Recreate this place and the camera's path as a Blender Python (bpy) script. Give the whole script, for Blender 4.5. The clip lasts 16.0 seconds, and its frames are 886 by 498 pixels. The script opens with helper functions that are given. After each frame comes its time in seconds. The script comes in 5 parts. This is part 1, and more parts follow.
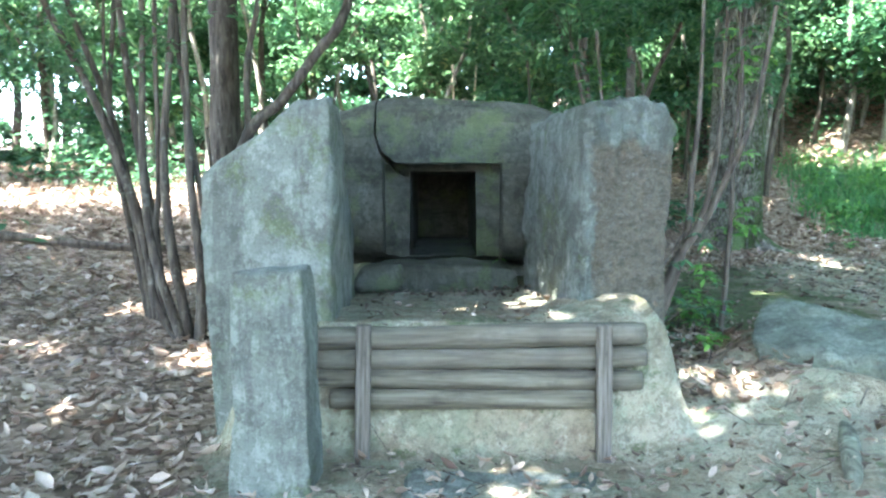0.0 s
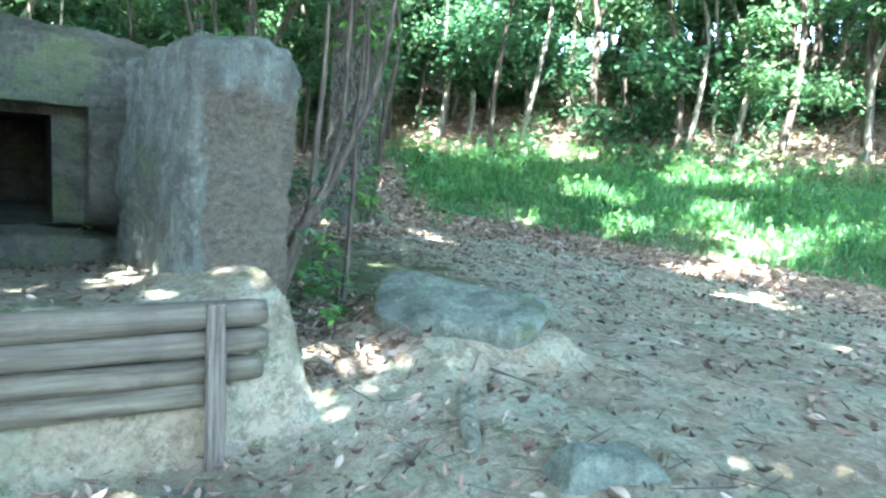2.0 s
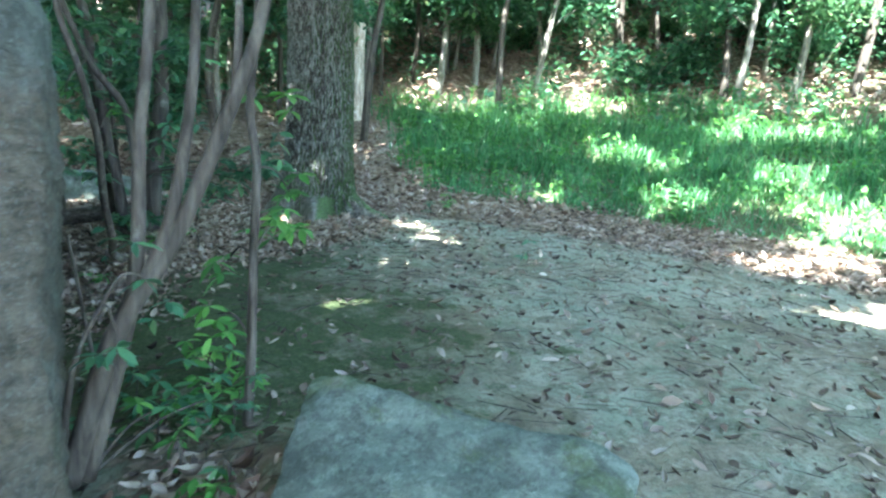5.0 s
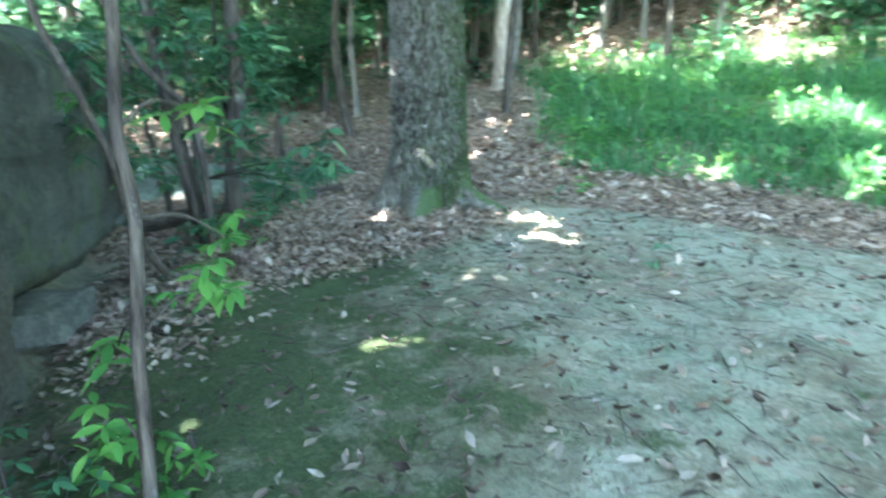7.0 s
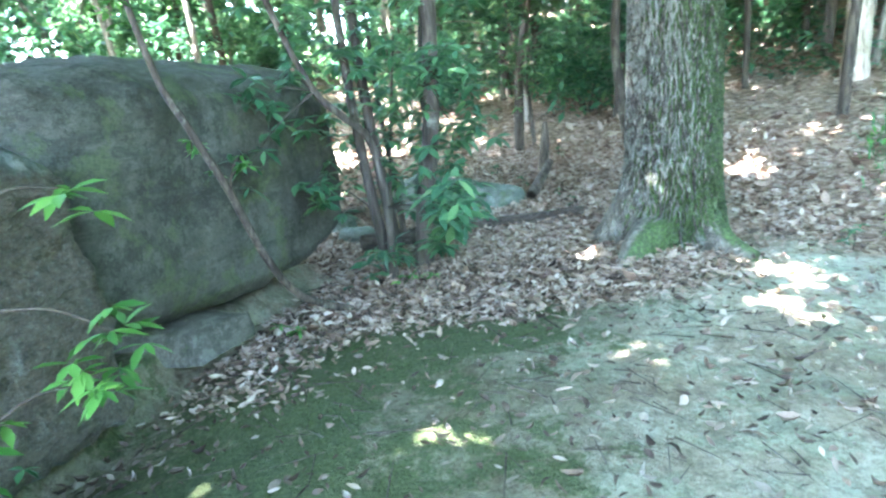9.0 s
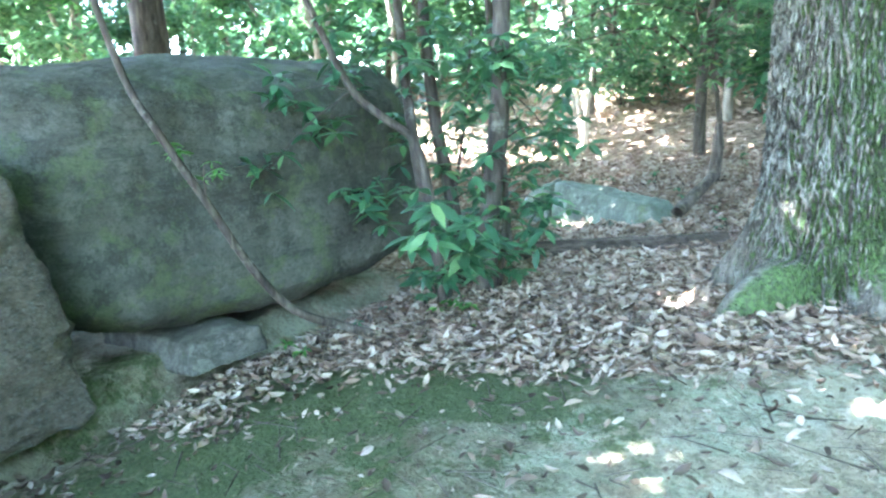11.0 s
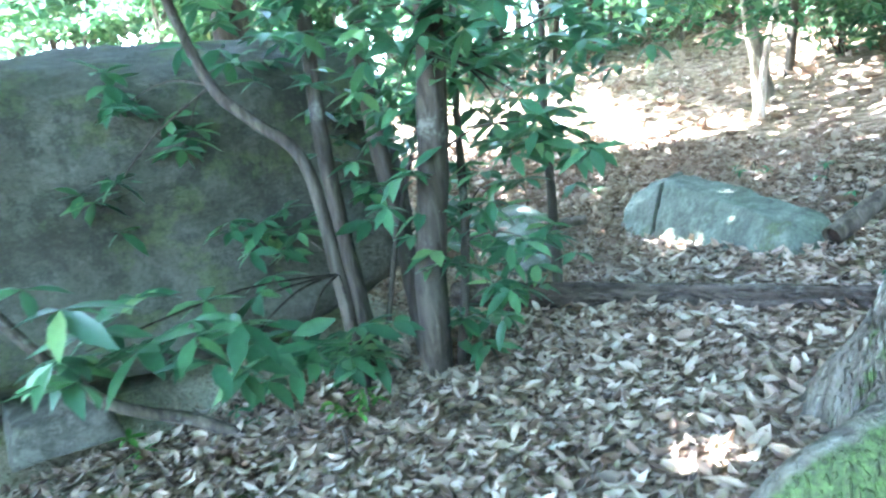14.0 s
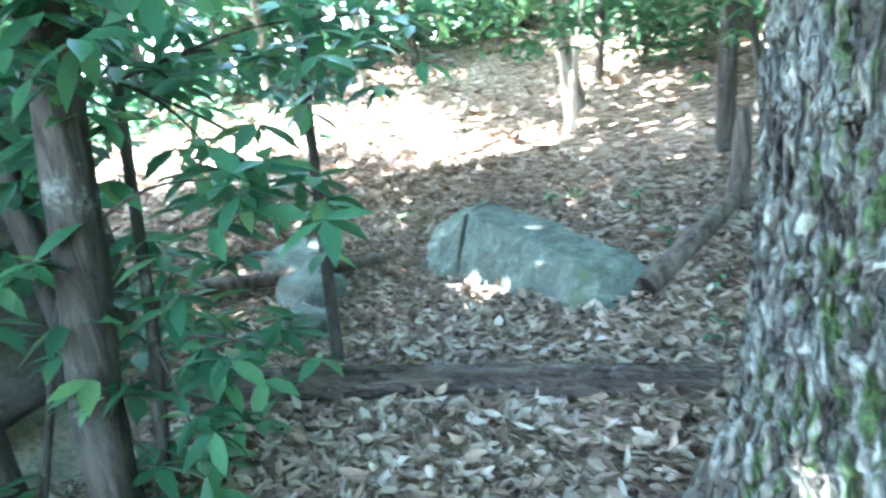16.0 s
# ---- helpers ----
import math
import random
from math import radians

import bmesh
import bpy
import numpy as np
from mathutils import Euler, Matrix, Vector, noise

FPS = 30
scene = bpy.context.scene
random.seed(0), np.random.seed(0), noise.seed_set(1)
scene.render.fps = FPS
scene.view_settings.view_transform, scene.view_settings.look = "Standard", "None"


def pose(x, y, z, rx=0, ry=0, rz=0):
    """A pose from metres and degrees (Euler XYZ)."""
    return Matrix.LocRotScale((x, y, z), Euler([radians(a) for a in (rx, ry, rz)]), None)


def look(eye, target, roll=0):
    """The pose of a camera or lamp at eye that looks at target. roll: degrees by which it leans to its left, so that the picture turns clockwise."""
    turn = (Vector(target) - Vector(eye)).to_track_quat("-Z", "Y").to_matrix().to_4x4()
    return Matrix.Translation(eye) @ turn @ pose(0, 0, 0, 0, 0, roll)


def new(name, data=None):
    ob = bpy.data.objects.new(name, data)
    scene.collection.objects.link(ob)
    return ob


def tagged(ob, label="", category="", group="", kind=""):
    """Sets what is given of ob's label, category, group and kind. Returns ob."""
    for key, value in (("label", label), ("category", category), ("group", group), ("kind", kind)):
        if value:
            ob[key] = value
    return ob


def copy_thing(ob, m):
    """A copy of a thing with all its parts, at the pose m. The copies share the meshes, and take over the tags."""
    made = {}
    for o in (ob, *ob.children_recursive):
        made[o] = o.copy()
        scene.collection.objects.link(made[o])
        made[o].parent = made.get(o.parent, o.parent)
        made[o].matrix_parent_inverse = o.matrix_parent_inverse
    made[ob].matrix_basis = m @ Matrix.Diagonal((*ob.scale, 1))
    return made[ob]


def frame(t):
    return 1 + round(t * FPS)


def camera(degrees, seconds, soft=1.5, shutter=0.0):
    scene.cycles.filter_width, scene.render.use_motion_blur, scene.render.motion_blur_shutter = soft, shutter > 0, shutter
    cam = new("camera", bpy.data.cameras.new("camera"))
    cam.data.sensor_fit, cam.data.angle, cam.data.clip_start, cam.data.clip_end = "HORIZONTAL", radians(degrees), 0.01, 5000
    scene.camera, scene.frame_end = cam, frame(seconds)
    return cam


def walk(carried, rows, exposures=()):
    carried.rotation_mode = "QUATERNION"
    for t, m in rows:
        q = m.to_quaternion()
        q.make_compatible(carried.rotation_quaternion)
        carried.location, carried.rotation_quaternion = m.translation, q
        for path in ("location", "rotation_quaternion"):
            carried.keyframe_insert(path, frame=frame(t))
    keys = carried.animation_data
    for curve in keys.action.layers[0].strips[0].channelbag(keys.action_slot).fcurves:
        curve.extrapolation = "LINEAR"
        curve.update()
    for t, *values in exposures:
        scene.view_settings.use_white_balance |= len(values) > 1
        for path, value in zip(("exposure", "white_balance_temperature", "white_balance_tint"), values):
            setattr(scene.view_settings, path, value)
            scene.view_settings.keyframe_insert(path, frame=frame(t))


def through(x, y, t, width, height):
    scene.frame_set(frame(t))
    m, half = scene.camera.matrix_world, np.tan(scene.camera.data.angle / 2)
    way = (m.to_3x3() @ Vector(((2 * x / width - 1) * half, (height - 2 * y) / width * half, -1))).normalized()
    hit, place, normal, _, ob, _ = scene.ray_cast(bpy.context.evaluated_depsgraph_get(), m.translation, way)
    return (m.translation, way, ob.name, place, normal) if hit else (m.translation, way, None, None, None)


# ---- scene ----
cam = camera(67.1, 16.0, soft=2.4, shutter=0.4)
METRES, EYE, TILT, LEAN, TURN = 11.2, 1.5, -5.5, 0.0, 0.0
ROWS = [
    (0.0, 0.0, 0.0, 0.0, 0.0, 0.0, -0.0),
    (0.5, 0.0031, -0.0011, 0.0, -0.07, 0.2, -0.75),
    (1.0, 0.01, 0.0027, -0.0013, -9.11, 0.54, -0.58),
    (1.5, 0.006, 0.027, -0.0022, -24.76, 0.26, -1.0),
    (2.0, 0.0143, 0.0516, -0.0055, -31.91, -1.76, -0.93),
    (2.5, 0.0357, 0.0851, -0.0024, -29.32, -3.72, -0.07),
    (3.0, 0.0422, 0.1148, 0.0036, -30.09, -5.01, 0.12),
    (3.5, 0.0502, 0.1361, 0.0097, -32.67, -5.24, -0.58),
    (4.0, 0.0809, 0.1657, 0.0187, -31.94, -5.22, 0.33),
    (6.5, 0.1952, 0.2592, 0.0479, -27.01, -9.32, 3.18),
    (7.0, 0.2309, 0.2719, 0.0526, -14.95, -8.77, 3.78),
    (7.5, 0.2701, 0.2765, 0.0618, -3.18, -7.91, 3.46),
    (8.0, 0.2973, 0.292, 0.0611, 1.78, -8.01, 2.92),
    (8.5, 0.3214, 0.3122, 0.0653, 9.16, -7.84, 3.74),
    (9.0, 0.3552, 0.3361, 0.0697, 16.3, -7.5, 3.61),
    (9.5, 0.3775, 0.3631, 0.0694, 22.39, -7.54, 3.68),
    (10.0, 0.3971, 0.39, 0.0732, 27.62, -7.53, 3.28),
    (12.5, 0.4688, 0.5611, 0.0805, 47.95, -7.92, -0.08),
    (13.0, 0.4685, 0.602, 0.0846, 49.45, -8.26, 1.15),
    (13.5, 0.4528, 0.6311, 0.0885, 55.75, -8.67, 2.22),
    (14.0, 0.4348, 0.6552, 0.0935, 58.14, -9.8, 3.18),
    (14.5, 0.4256, 0.6869, 0.0985, 54.71, -10.55, 2.56),
    (15.0, 0.4111, 0.7061, 0.1008, 44.32, -11.59, 0.78),
    (15.5, 0.3934, 0.7184, 0.1052, 38.0, -11.77, 0.87),
    (16.0, 0.3903, 0.7359, 0.1075, 44.45, -10.87, 3.17),
]
EXPOSURES = [(0.0, 4.92, 6200, 11), (1.5, 5.1, 5950, 10), (2.2, 4.8, 5900, 7), (3.0, 4.68, 5900, 5), (4.0, 4.7, 5800, 5), (6.5, 4.98, 5800, 5), (8.0, 5.58, 5900, 8), (10.0, 5.98, 5950, 12), (12.5, 6.1, 5850, 11), (14.5, 6.15, 5700, 12), (16.0, 5.95, 5650, 9)]
walk(cam, [(t, pose(0, 0, EYE, TILT, LEAN, TURN) @ pose(METRES * x, METRES * y, METRES * z, 90 + pitch, roll, yaw)) for t, x, y, z, yaw, pitch, roll in ROWS], EXPOSURES)

# ---- world, sun ----
SUN_AZ, SUN_EL = radians(222), radians(57)
SUN_DIR = Vector((math.sin(SUN_AZ) * math.cos(SUN_EL), math.cos(SUN_AZ) * math.cos(SUN_EL), math.sin(SUN_EL)))
world = bpy.data.worlds.new("sky")
scene.world = world
world.use_nodes = True
wn = world.node_tree.nodes
sky = wn.new("ShaderNodeTexSky")
sky.sky_type, sky.sun_disc, sky.sun_elevation, sky.sun_rotation = "NISHITA", False, SUN_EL, SUN_AZ
world.node_tree.links.new(sky.outputs[0], wn["Background"].inputs[0])
wn["Background"].inputs[1].default_value = 0.15
sun_data = bpy.data.lights.new("sun", "SUN")
sun_data.energy, sun_data.angle, sun_data.color = 4.2, radians(0.53), (1.0, 0.98, 0.935)
sun = new("sun", sun_data)
sun.matrix_world = look(SUN_DIR * 60, (0, 0, 0))


# ---- materials ----
class Mat:
    """A small builder for node materials."""

    def __init__(self, name, rough=0.85, spec=0.3):
        self.m = bpy.data.materials.new(name)
        self.m.use_nodes = True
        self.t = self.m.node_tree
        self.b = self.t.nodes["Principled BSDF"]
        self.b.inputs["Roughness"].default_value = rough
        self.b.inputs["Specular IOR Level"].default_value = spec
        self.co = self.t.nodes.new("ShaderNodeTexCoord").outputs["Object"]

    def link(self, a, b):
        self.t.links.new(a, b)

    def coords(self, sx=1, sy=1, sz=1):
        n = self.t.nodes.new("ShaderNodeMapping")
        n.inputs["Scale"].default_value = (sx, sy, sz)
        self.link(self.co, n.inputs[0])
        return n.outputs[0]

    def noise(self, scale, detail=4, rough=0.6, co=None, distort=0.0):
        n = self.t.nodes.new("ShaderNodeTexNoise")
        n.inputs["Scale"].default_value, n.inputs["Detail"].default_value = scale, detail
        n.inputs["Roughness"].default_value, n.inputs["Distortion"].default_value = rough, distort
        self.link(co or self.co, n.inputs["Vector"])
        return n.outputs[0]

    def voronoi(self, scale, co=None, feature="F1", out="Distance"):
        n = self.t.nodes.new("ShaderNodeTexVoronoi")
        n.feature = feature
        n.inputs["Scale"].default_value = scale
        self.link(co or self.co, n.inputs["Vector"])
        return n.outputs[out]

    def ramp(self, fac, stops):
        n = self.t.nodes.new("ShaderNodeValToRGB")
        e = n.color_ramp.elements
        while len(e) < len(stops):
            e.new(0.5)
        for el, (p, c) in zip(e, stops):
            el.position = p
            el.color = (*c, 1) if len(c) == 3 else c
        self.link(fac, n.inputs[0])
        return n.outputs[0]

    def step(self, fac, lo, hi):
        n = self.t.nodes.new("ShaderNodeMapRange")
        n.interpolation_type = "SMOOTHSTEP"
        n.inputs[1].default_value, n.inputs[2].default_value = lo, hi
        self.link(fac, n.inputs[0])
        return n.outputs[0]

    def math(self, op, a, b):
        n = self.t.nodes.new("ShaderNodeMath")
        n.operation = op
        for i, v in enumerate((a, b)):
            if isinstance(v, (int, float)):
                n.inputs[i].default_value = v
            else:
                self.link(v, n.inputs[i])
        return n.outputs[0]

    def mix(self, fac, a, b, kind="MIX"):
        n = self.t.nodes.new("ShaderNodeMix")
        n.data_type, n.blend_type = "RGBA", kind
        for sock, v in ((n.inputs[0], fac), (n.inputs[6], a), (n.inputs[7], b)):
            if isinstance(v, (int, float)):
                sock.default_value = v
            elif isinstance(v, tuple):
                sock.default_value = (*v, 1)
            else:
                self.link(v, sock)
        return n.outputs[2]

    def attr(self, name):
        n = self.t.nodes.new("ShaderNodeAttribute")
        n.attribute_name = name
        return n.outputs["Fac"]

    def geo(self, out):
        return self.t.nodes.new("ShaderNodeNewGeometry").outputs[out]

    def facing(self, x, y, z):
        n = self.t.nodes.new("ShaderNodeVectorMath")
        n.operation = "DOT_PRODUCT"
        self.link(self.geo("Normal"), n.inputs[0])
        n.inputs[1].default_value = (x, y, z)
        return n.outputs["Value"]

    def axis(self, k):
        n = self.t.nodes.new("ShaderNodeSeparateXYZ")
        self.link(self.co, n.inputs[0])
        return n.outputs[k]

    def random(self):
        return self.t.nodes.new("ShaderNodeObjectInfo").outputs["Random"]

    def bump(self, height, strength, dist=0.02):
        n = self.t.nodes.new("ShaderNodeBump")
        n.inputs["Strength"].default_value, n.inputs["Distance"].default_value = strength, dist
        self.link(height, n.inputs["Height"])
        self.link(n.outputs[0], self.b.inputs["Normal"])

    def color(self, c):
        if isinstance(c, tuple):
            self.b.inputs["Base Color"].default_value = (*c, 1)
        else:
            self.link(c, self.b.inputs["Base Color"])
        return self

    def leafy(self, col, amount=0.4):
        """Lets light through a thin leaf."""
        tr = self.t.nodes.new("ShaderNodeBsdfTranslucent")
        mx = self.t.nodes.new("ShaderNodeMixShader")
        mx.inputs[0].default_value = amount
        self.link(col, tr.inputs[0])
        self.link(self.b.outputs[0], mx.inputs[1])
        self.link(tr.outputs[0], mx.inputs[2])
        self.link(mx.outputs[0], self.t.nodes["Material Output"].inputs[0])
        return self


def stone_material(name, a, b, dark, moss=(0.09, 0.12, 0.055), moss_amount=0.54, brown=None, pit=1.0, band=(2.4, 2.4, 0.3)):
    m = Mat(name, 0.9, 0.2)
    c = m.ramp(m.noise(1.6, 6, 0.68), [(0.42, a), (0.58, b)])
    c = m.mix(m.math("MULTIPLY", m.step(m.noise(4.2, 8, 0.72), 0.49, 0.57), 0.6), c, dark)
    c = m.mix(m.math("MULTIPLY", m.step(m.noise(8, 8, 0.75, m.coords(1.3, 1, 0.8)), 0.51, 0.58), 0.5), c, tuple(min(0.7, v * 1.4) for v in b))
    streak = m.step(m.noise(3.2, 6, 0.7, m.coords(*band)), 0.50, 0.60)
    c = m.mix(m.math("MULTIPLY", streak, 0.5), c, dark)
    c = m.mix(m.math("MULTIPLY", m.step(m.noise(2.2, 7, 0.7), moss_amount, moss_amount + 0.08), 0.65), c, moss)
    if brown:
        ragged = m.math("MULTIPLY", m.math("SUBTRACT", m.noise(3.0, 7, 0.7), 0.5), 0.5)
        flat = m.math("MULTIPLY", m.math("MAXIMUM", m.step(m.facing(0.4, -0.9, 0.0), 0.5, 0.8), m.step(m.facing(0.8, 0.6, 0.0), 0.35, 0.75)), m.step(m.math("ADD", m.axis(0), ragged), -0.22, -0.16))
        flat = m.math("MULTIPLY", flat, m.math("SUBTRACT", 1.0, m.step(m.math("ADD", m.axis(2), ragged), 1.28, 1.38)))
        chips = m.noise(22, 8, 0.75, m.coords(0.8, 0.8, 1.5))
        c = m.mix(m.math("MULTIPLY", flat, 0.92), c, m.ramp(chips, [(0.38, tuple(v * 0.5 for v in brown)), (0.5, brown), (0.64, tuple(v * 1.35 for v in brown))]))
    c = m.mix(m.math("MULTIPLY", m.step(m.noise(45, 5, 0.75), 0.5, 0.6), 0.4), c, dark)
    c = m.mix(m.math("MULTIPLY", m.step(m.noise(60, 4, 0.7, m.coords(1.1, 0.9, 1.2)), 0.54, 0.64), 0.22), c, tuple(min(0.7, v * 1.6) for v in b))
    m.color(c)
    h = m.math("ADD", m.noise(20, 8, 0.75), m.math("MULTIPLY", m.noise(7, 6, 0.72, m.coords(0.8, 0.8, 1.6)), 2.2))
    m.bump(h, 0.9, 0.022 * pit)
    return m.m


def bark_material(name, a, b, lichen, moss_dir=None, crack=1.0, lichen_at=0.56, stretch=(9, 9, 1.6)):
    m = Mat(name, 0.9, 0.2)
    co = m.coords(*stretch)
    ridge = m.noise(2.0, 6, 0.65, co, 0.6)
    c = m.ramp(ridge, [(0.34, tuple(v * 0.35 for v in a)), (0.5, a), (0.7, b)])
    c = m.mix(m.math("MULTIPLY", m.step(m.noise(7, 5, 0.7), lichen_at, lichen_at + 0.14), 0.6), c, lichen)
    h = m.math("ADD", ridge, m.math("MULTIPLY", m.noise(45, 4), 0.4))
    if moss_dir:
        # plates of bark parted by dark furrows
        warp = m.t.nodes.new("ShaderNodeVectorMath")
        warp.operation = "ADD"
        wob = m.t.nodes.new("ShaderNodeTexNoise")
        wob.inputs["Scale"].default_value, wob.inputs["Detail"].default_value = 0.5, 6
        base = m.coords(32, 32, 9.0)
        m.link(base, wob.inputs["Vector"])
        m.link(base, warp.inputs[0])
        amp = m.t.nodes.new("ShaderNodeVectorMath")
        amp.operation = "SCALE"
        amp.inputs["Scale"].default_value = 2.6
        m.link(wob.outputs["Color"], amp.inputs[0])
        m.link(amp.outputs[0], warp.inputs[1])
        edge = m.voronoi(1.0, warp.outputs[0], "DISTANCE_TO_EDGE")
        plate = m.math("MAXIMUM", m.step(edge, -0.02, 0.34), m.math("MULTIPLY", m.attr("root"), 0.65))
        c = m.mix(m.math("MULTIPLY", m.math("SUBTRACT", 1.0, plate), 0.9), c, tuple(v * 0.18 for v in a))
        crest = m.step(m.math("SUBTRACT", m.attr("ridge"), m.attr("root")), 0.45, 1.15)
        c = m.mix(m.math("MULTIPLY", m.math("MULTIPLY", crest, m.step(m.noise(9, 7, 0.78), 0.40, 0.54)), 0.6), c, lichen)
        side = m.math("ADD", m.facing(*moss_dir), m.math("MULTIPLY", m.noise(2.6, 7, 0.75), 1.5))
        side = m.math("SUBTRACT", side, m.math("MULTIPLY", m.step(m.axis(2), 0.1, 1.1), 0.28))
        side = m.math("ADD", side, m.math("MULTIPLY", m.attr("root"), 0.12))
        c = m.mix(m.math("MULTIPLY", m.step(side, 0.78, 1.2), 0.8), c, m.ramp(m.noise(40, 4, 0.7), [(0.38, (0.025, 0.046, 0.013)), (0.62, (0.08, 0.15, 0.036))]))
        h = m.math("ADD", h, m.math("MULTIPLY", plate, 1.6))
    m.color(c)
    m.bump(h, 0.8 * crack, 0.022)
    return m.m


def leaf_material(name, stops, rough=0.45, through=0.4, spec=0.4):
    m = Mat(name, rough, spec)
    c = m.ramp(m.math("FRACT", m.math("ADD", m.geo("Random Per Island"), m.random()), 0.0), stops)
    c = m.mix(0.25, c, m.ramp(m.noise(60, 2), [(0.3, (0.3, 0.3, 0.3)), (0.7, (1, 1, 1))]), "MULTIPLY")
    m.color(c)
    m.leafy(c, through)
    return m.m


def wood_material(name, a, b, dark, along=(1.2, 22, 22)):
    m = Mat(name, 0.85, 0.2)
    co = m.coords(*along)
    g = m.noise(3.0, 6, 0.65, co, 0.4)
    c = m.ramp(g, [(0.33, dark), (0.48, a), (0.68, b)])
    c = m.mix(m.math("MULTIPLY", m.step(m.noise(4, 5, 0.7), 0.5, 0.7), 0.5), c, dark)
    c = m.mix(m.math("MULTIPLY", m.random(), 0.25), c, (0.16, 0.15, 0.13))
    m.color(c)
    m.bump(g, 0.6, 0.01)
    return m.m


M_GRANITE = stone_material("granite", (0.130, 0.147, 0.126), (0.190, 0.212, 0.186), (0.066, 0.072, 0.06))
M_GRANITE_BROWN = stone_material("granite_split_face", (0.118, 0.134, 0.116), (0.172, 0.192, 0.170), (0.062, 0.068, 0.056), brown=(0.112, 0.096, 0.071), pit=1.8)
# Darker granite copy: the shade on block and sill is in its colour.
M_GRANITE_SHADED = stone_material("granite_shaded", (0.061, 0.064, 0.050), (0.090, 0.096, 0.078), (0.030, 0.033, 0.026), moss_amount=0.52, band=(0.35, 0.35, 2.0))
M_TAN_STONE = stone_material("tan_granite", (0.088, 0.088, 0.070), (0.132, 0.134, 0.110), (0.046, 0.046, 0.038), moss_amount=0.6)
M_BOULDER = stone_material("granite_boulder", (0.108, 0.130, 0.104), (0.16, 0.187, 0.154), (0.054, 0.062, 0.05))
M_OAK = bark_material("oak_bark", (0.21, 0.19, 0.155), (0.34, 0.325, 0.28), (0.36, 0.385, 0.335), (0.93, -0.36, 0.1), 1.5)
M_BARK = bark_material("bark", (0.05, 0.043, 0.035), (0.10, 0.09, 0.073), (0.2, 0.21, 0.18), None, 0.8, 0.6)
M_STEM = bark_material("stem_bark", (0.062, 0.052, 0.041), (0.122, 0.106, 0.083), (0.23, 0.235, 0.195), None, 0.6, 0.58)
M_GREYBARK = bark_material("grey_bark", (0.17, 0.155, 0.125), (0.30, 0.285, 0.24), (0.34, 0.35, 0.30), None, 0.6, 0.56)
M_PALE = bark_material("pale_bark", (0.42, 0.34, 0.26), (0.62, 0.55, 0.46), (0.66, 0.64, 0.58), None, 0.4, 0.55)
M_LOG = wood_material("weathered_log", (0.085, 0.077, 0.054), (0.136, 0.128, 0.096), (0.034, 0.028, 0.02), (0.7, 9, 9))
def end_grain_material():
    m = Mat("end_grain", 0.9, 0.15)
    n = m.t.nodes.new("ShaderNodeTexWave")
    n.wave_type, n.rings_direction = "RINGS", "X"
    n.inputs["Scale"].default_value, n.inputs["Distortion"].default_value = 60, 2.0
    m.link(m.co, n.inputs["Vector"])
    m.color(m.ramp(n.outputs["Fac"], [(0.2, (0.05, 0.038, 0.028)), (0.8, (0.14, 0.11, 0.08))]))
    return m.m


M_ENDGRAIN = end_grain_material()
M_STAKE = wood_material("weathered_stake", (0.088, 0.078, 0.062), (0.148, 0.136, 0.112), (0.03, 0.025, 0.02), (22, 22, 1.2))
M_DEADWOOD = bark_material("dead_log_bark", (0.08, 0.064, 0.05), (0.16, 0.135, 0.11), (0.20, 0.19, 0.17), None, 1.2, 0.62)
M_HOLLOW_SHADE = Mat("hollow_shade", 0.95, 0.1).color((0.035, 0.025, 0.02)).m
M_LITTER = leaf_material("dry_leaves", [(0.0, (0.115, 0.074, 0.052)), (0.3, (0.275, 0.20, 0.148)), (0.62, (0.40, 0.315, 0.245)), (0.92, (0.455, 0.375, 0.30)), (1.0, (0.50, 0.43, 0.355))], 0.8, 0.12, 0.12)
M_TRODDEN = leaf_material("trodden_leaves", [(0.0, (0.05, 0.038, 0.03)), (0.5, (0.13, 0.10, 0.075)), (0.85, (0.22, 0.18, 0.14)), (1.0, (0.34, 0.30, 0.25))], 0.85, 0.05, 0.1)
M_GREEN = leaf_material("evergreen_leaves", [(0.0, (0.04, 0.115, 0.06)), (0.5, (0.065, 0.175, 0.085)), (0.9, (0.11, 0.25, 0.11)), (1.0, (0.18, 0.31, 0.12))], 0.36, 0.45, 0.5)
M_CROWN = leaf_material("crown_leaves", [(0.0, (0.045, 0.11, 0.05)), (0.5, (0.08, 0.18, 0.075)), (0.94, (0.17, 0.31, 0.14)), (1.0, (0.32, 0.38, 0.16))], 0.5, 0.6, 0.4)
M_FRESH = leaf_material("young_leaves", [(0.0, (0.06, 0.17, 0.04)), (0.6, (0.11, 0.28, 0.06)), (1.0, (0.20, 0.40, 0.09))], 0.45, 0.45, 0.4)
M_GRASS = leaf_material("grass_blades", [(0.0, (0.06, 0.17, 0.065)), (0.5, (0.10, 0.27, 0.10)), (0.92, (0.16, 0.36, 0.14)), (1.0, (0.38, 0.40, 0.24))], 0.45, 0.5, 0.4)


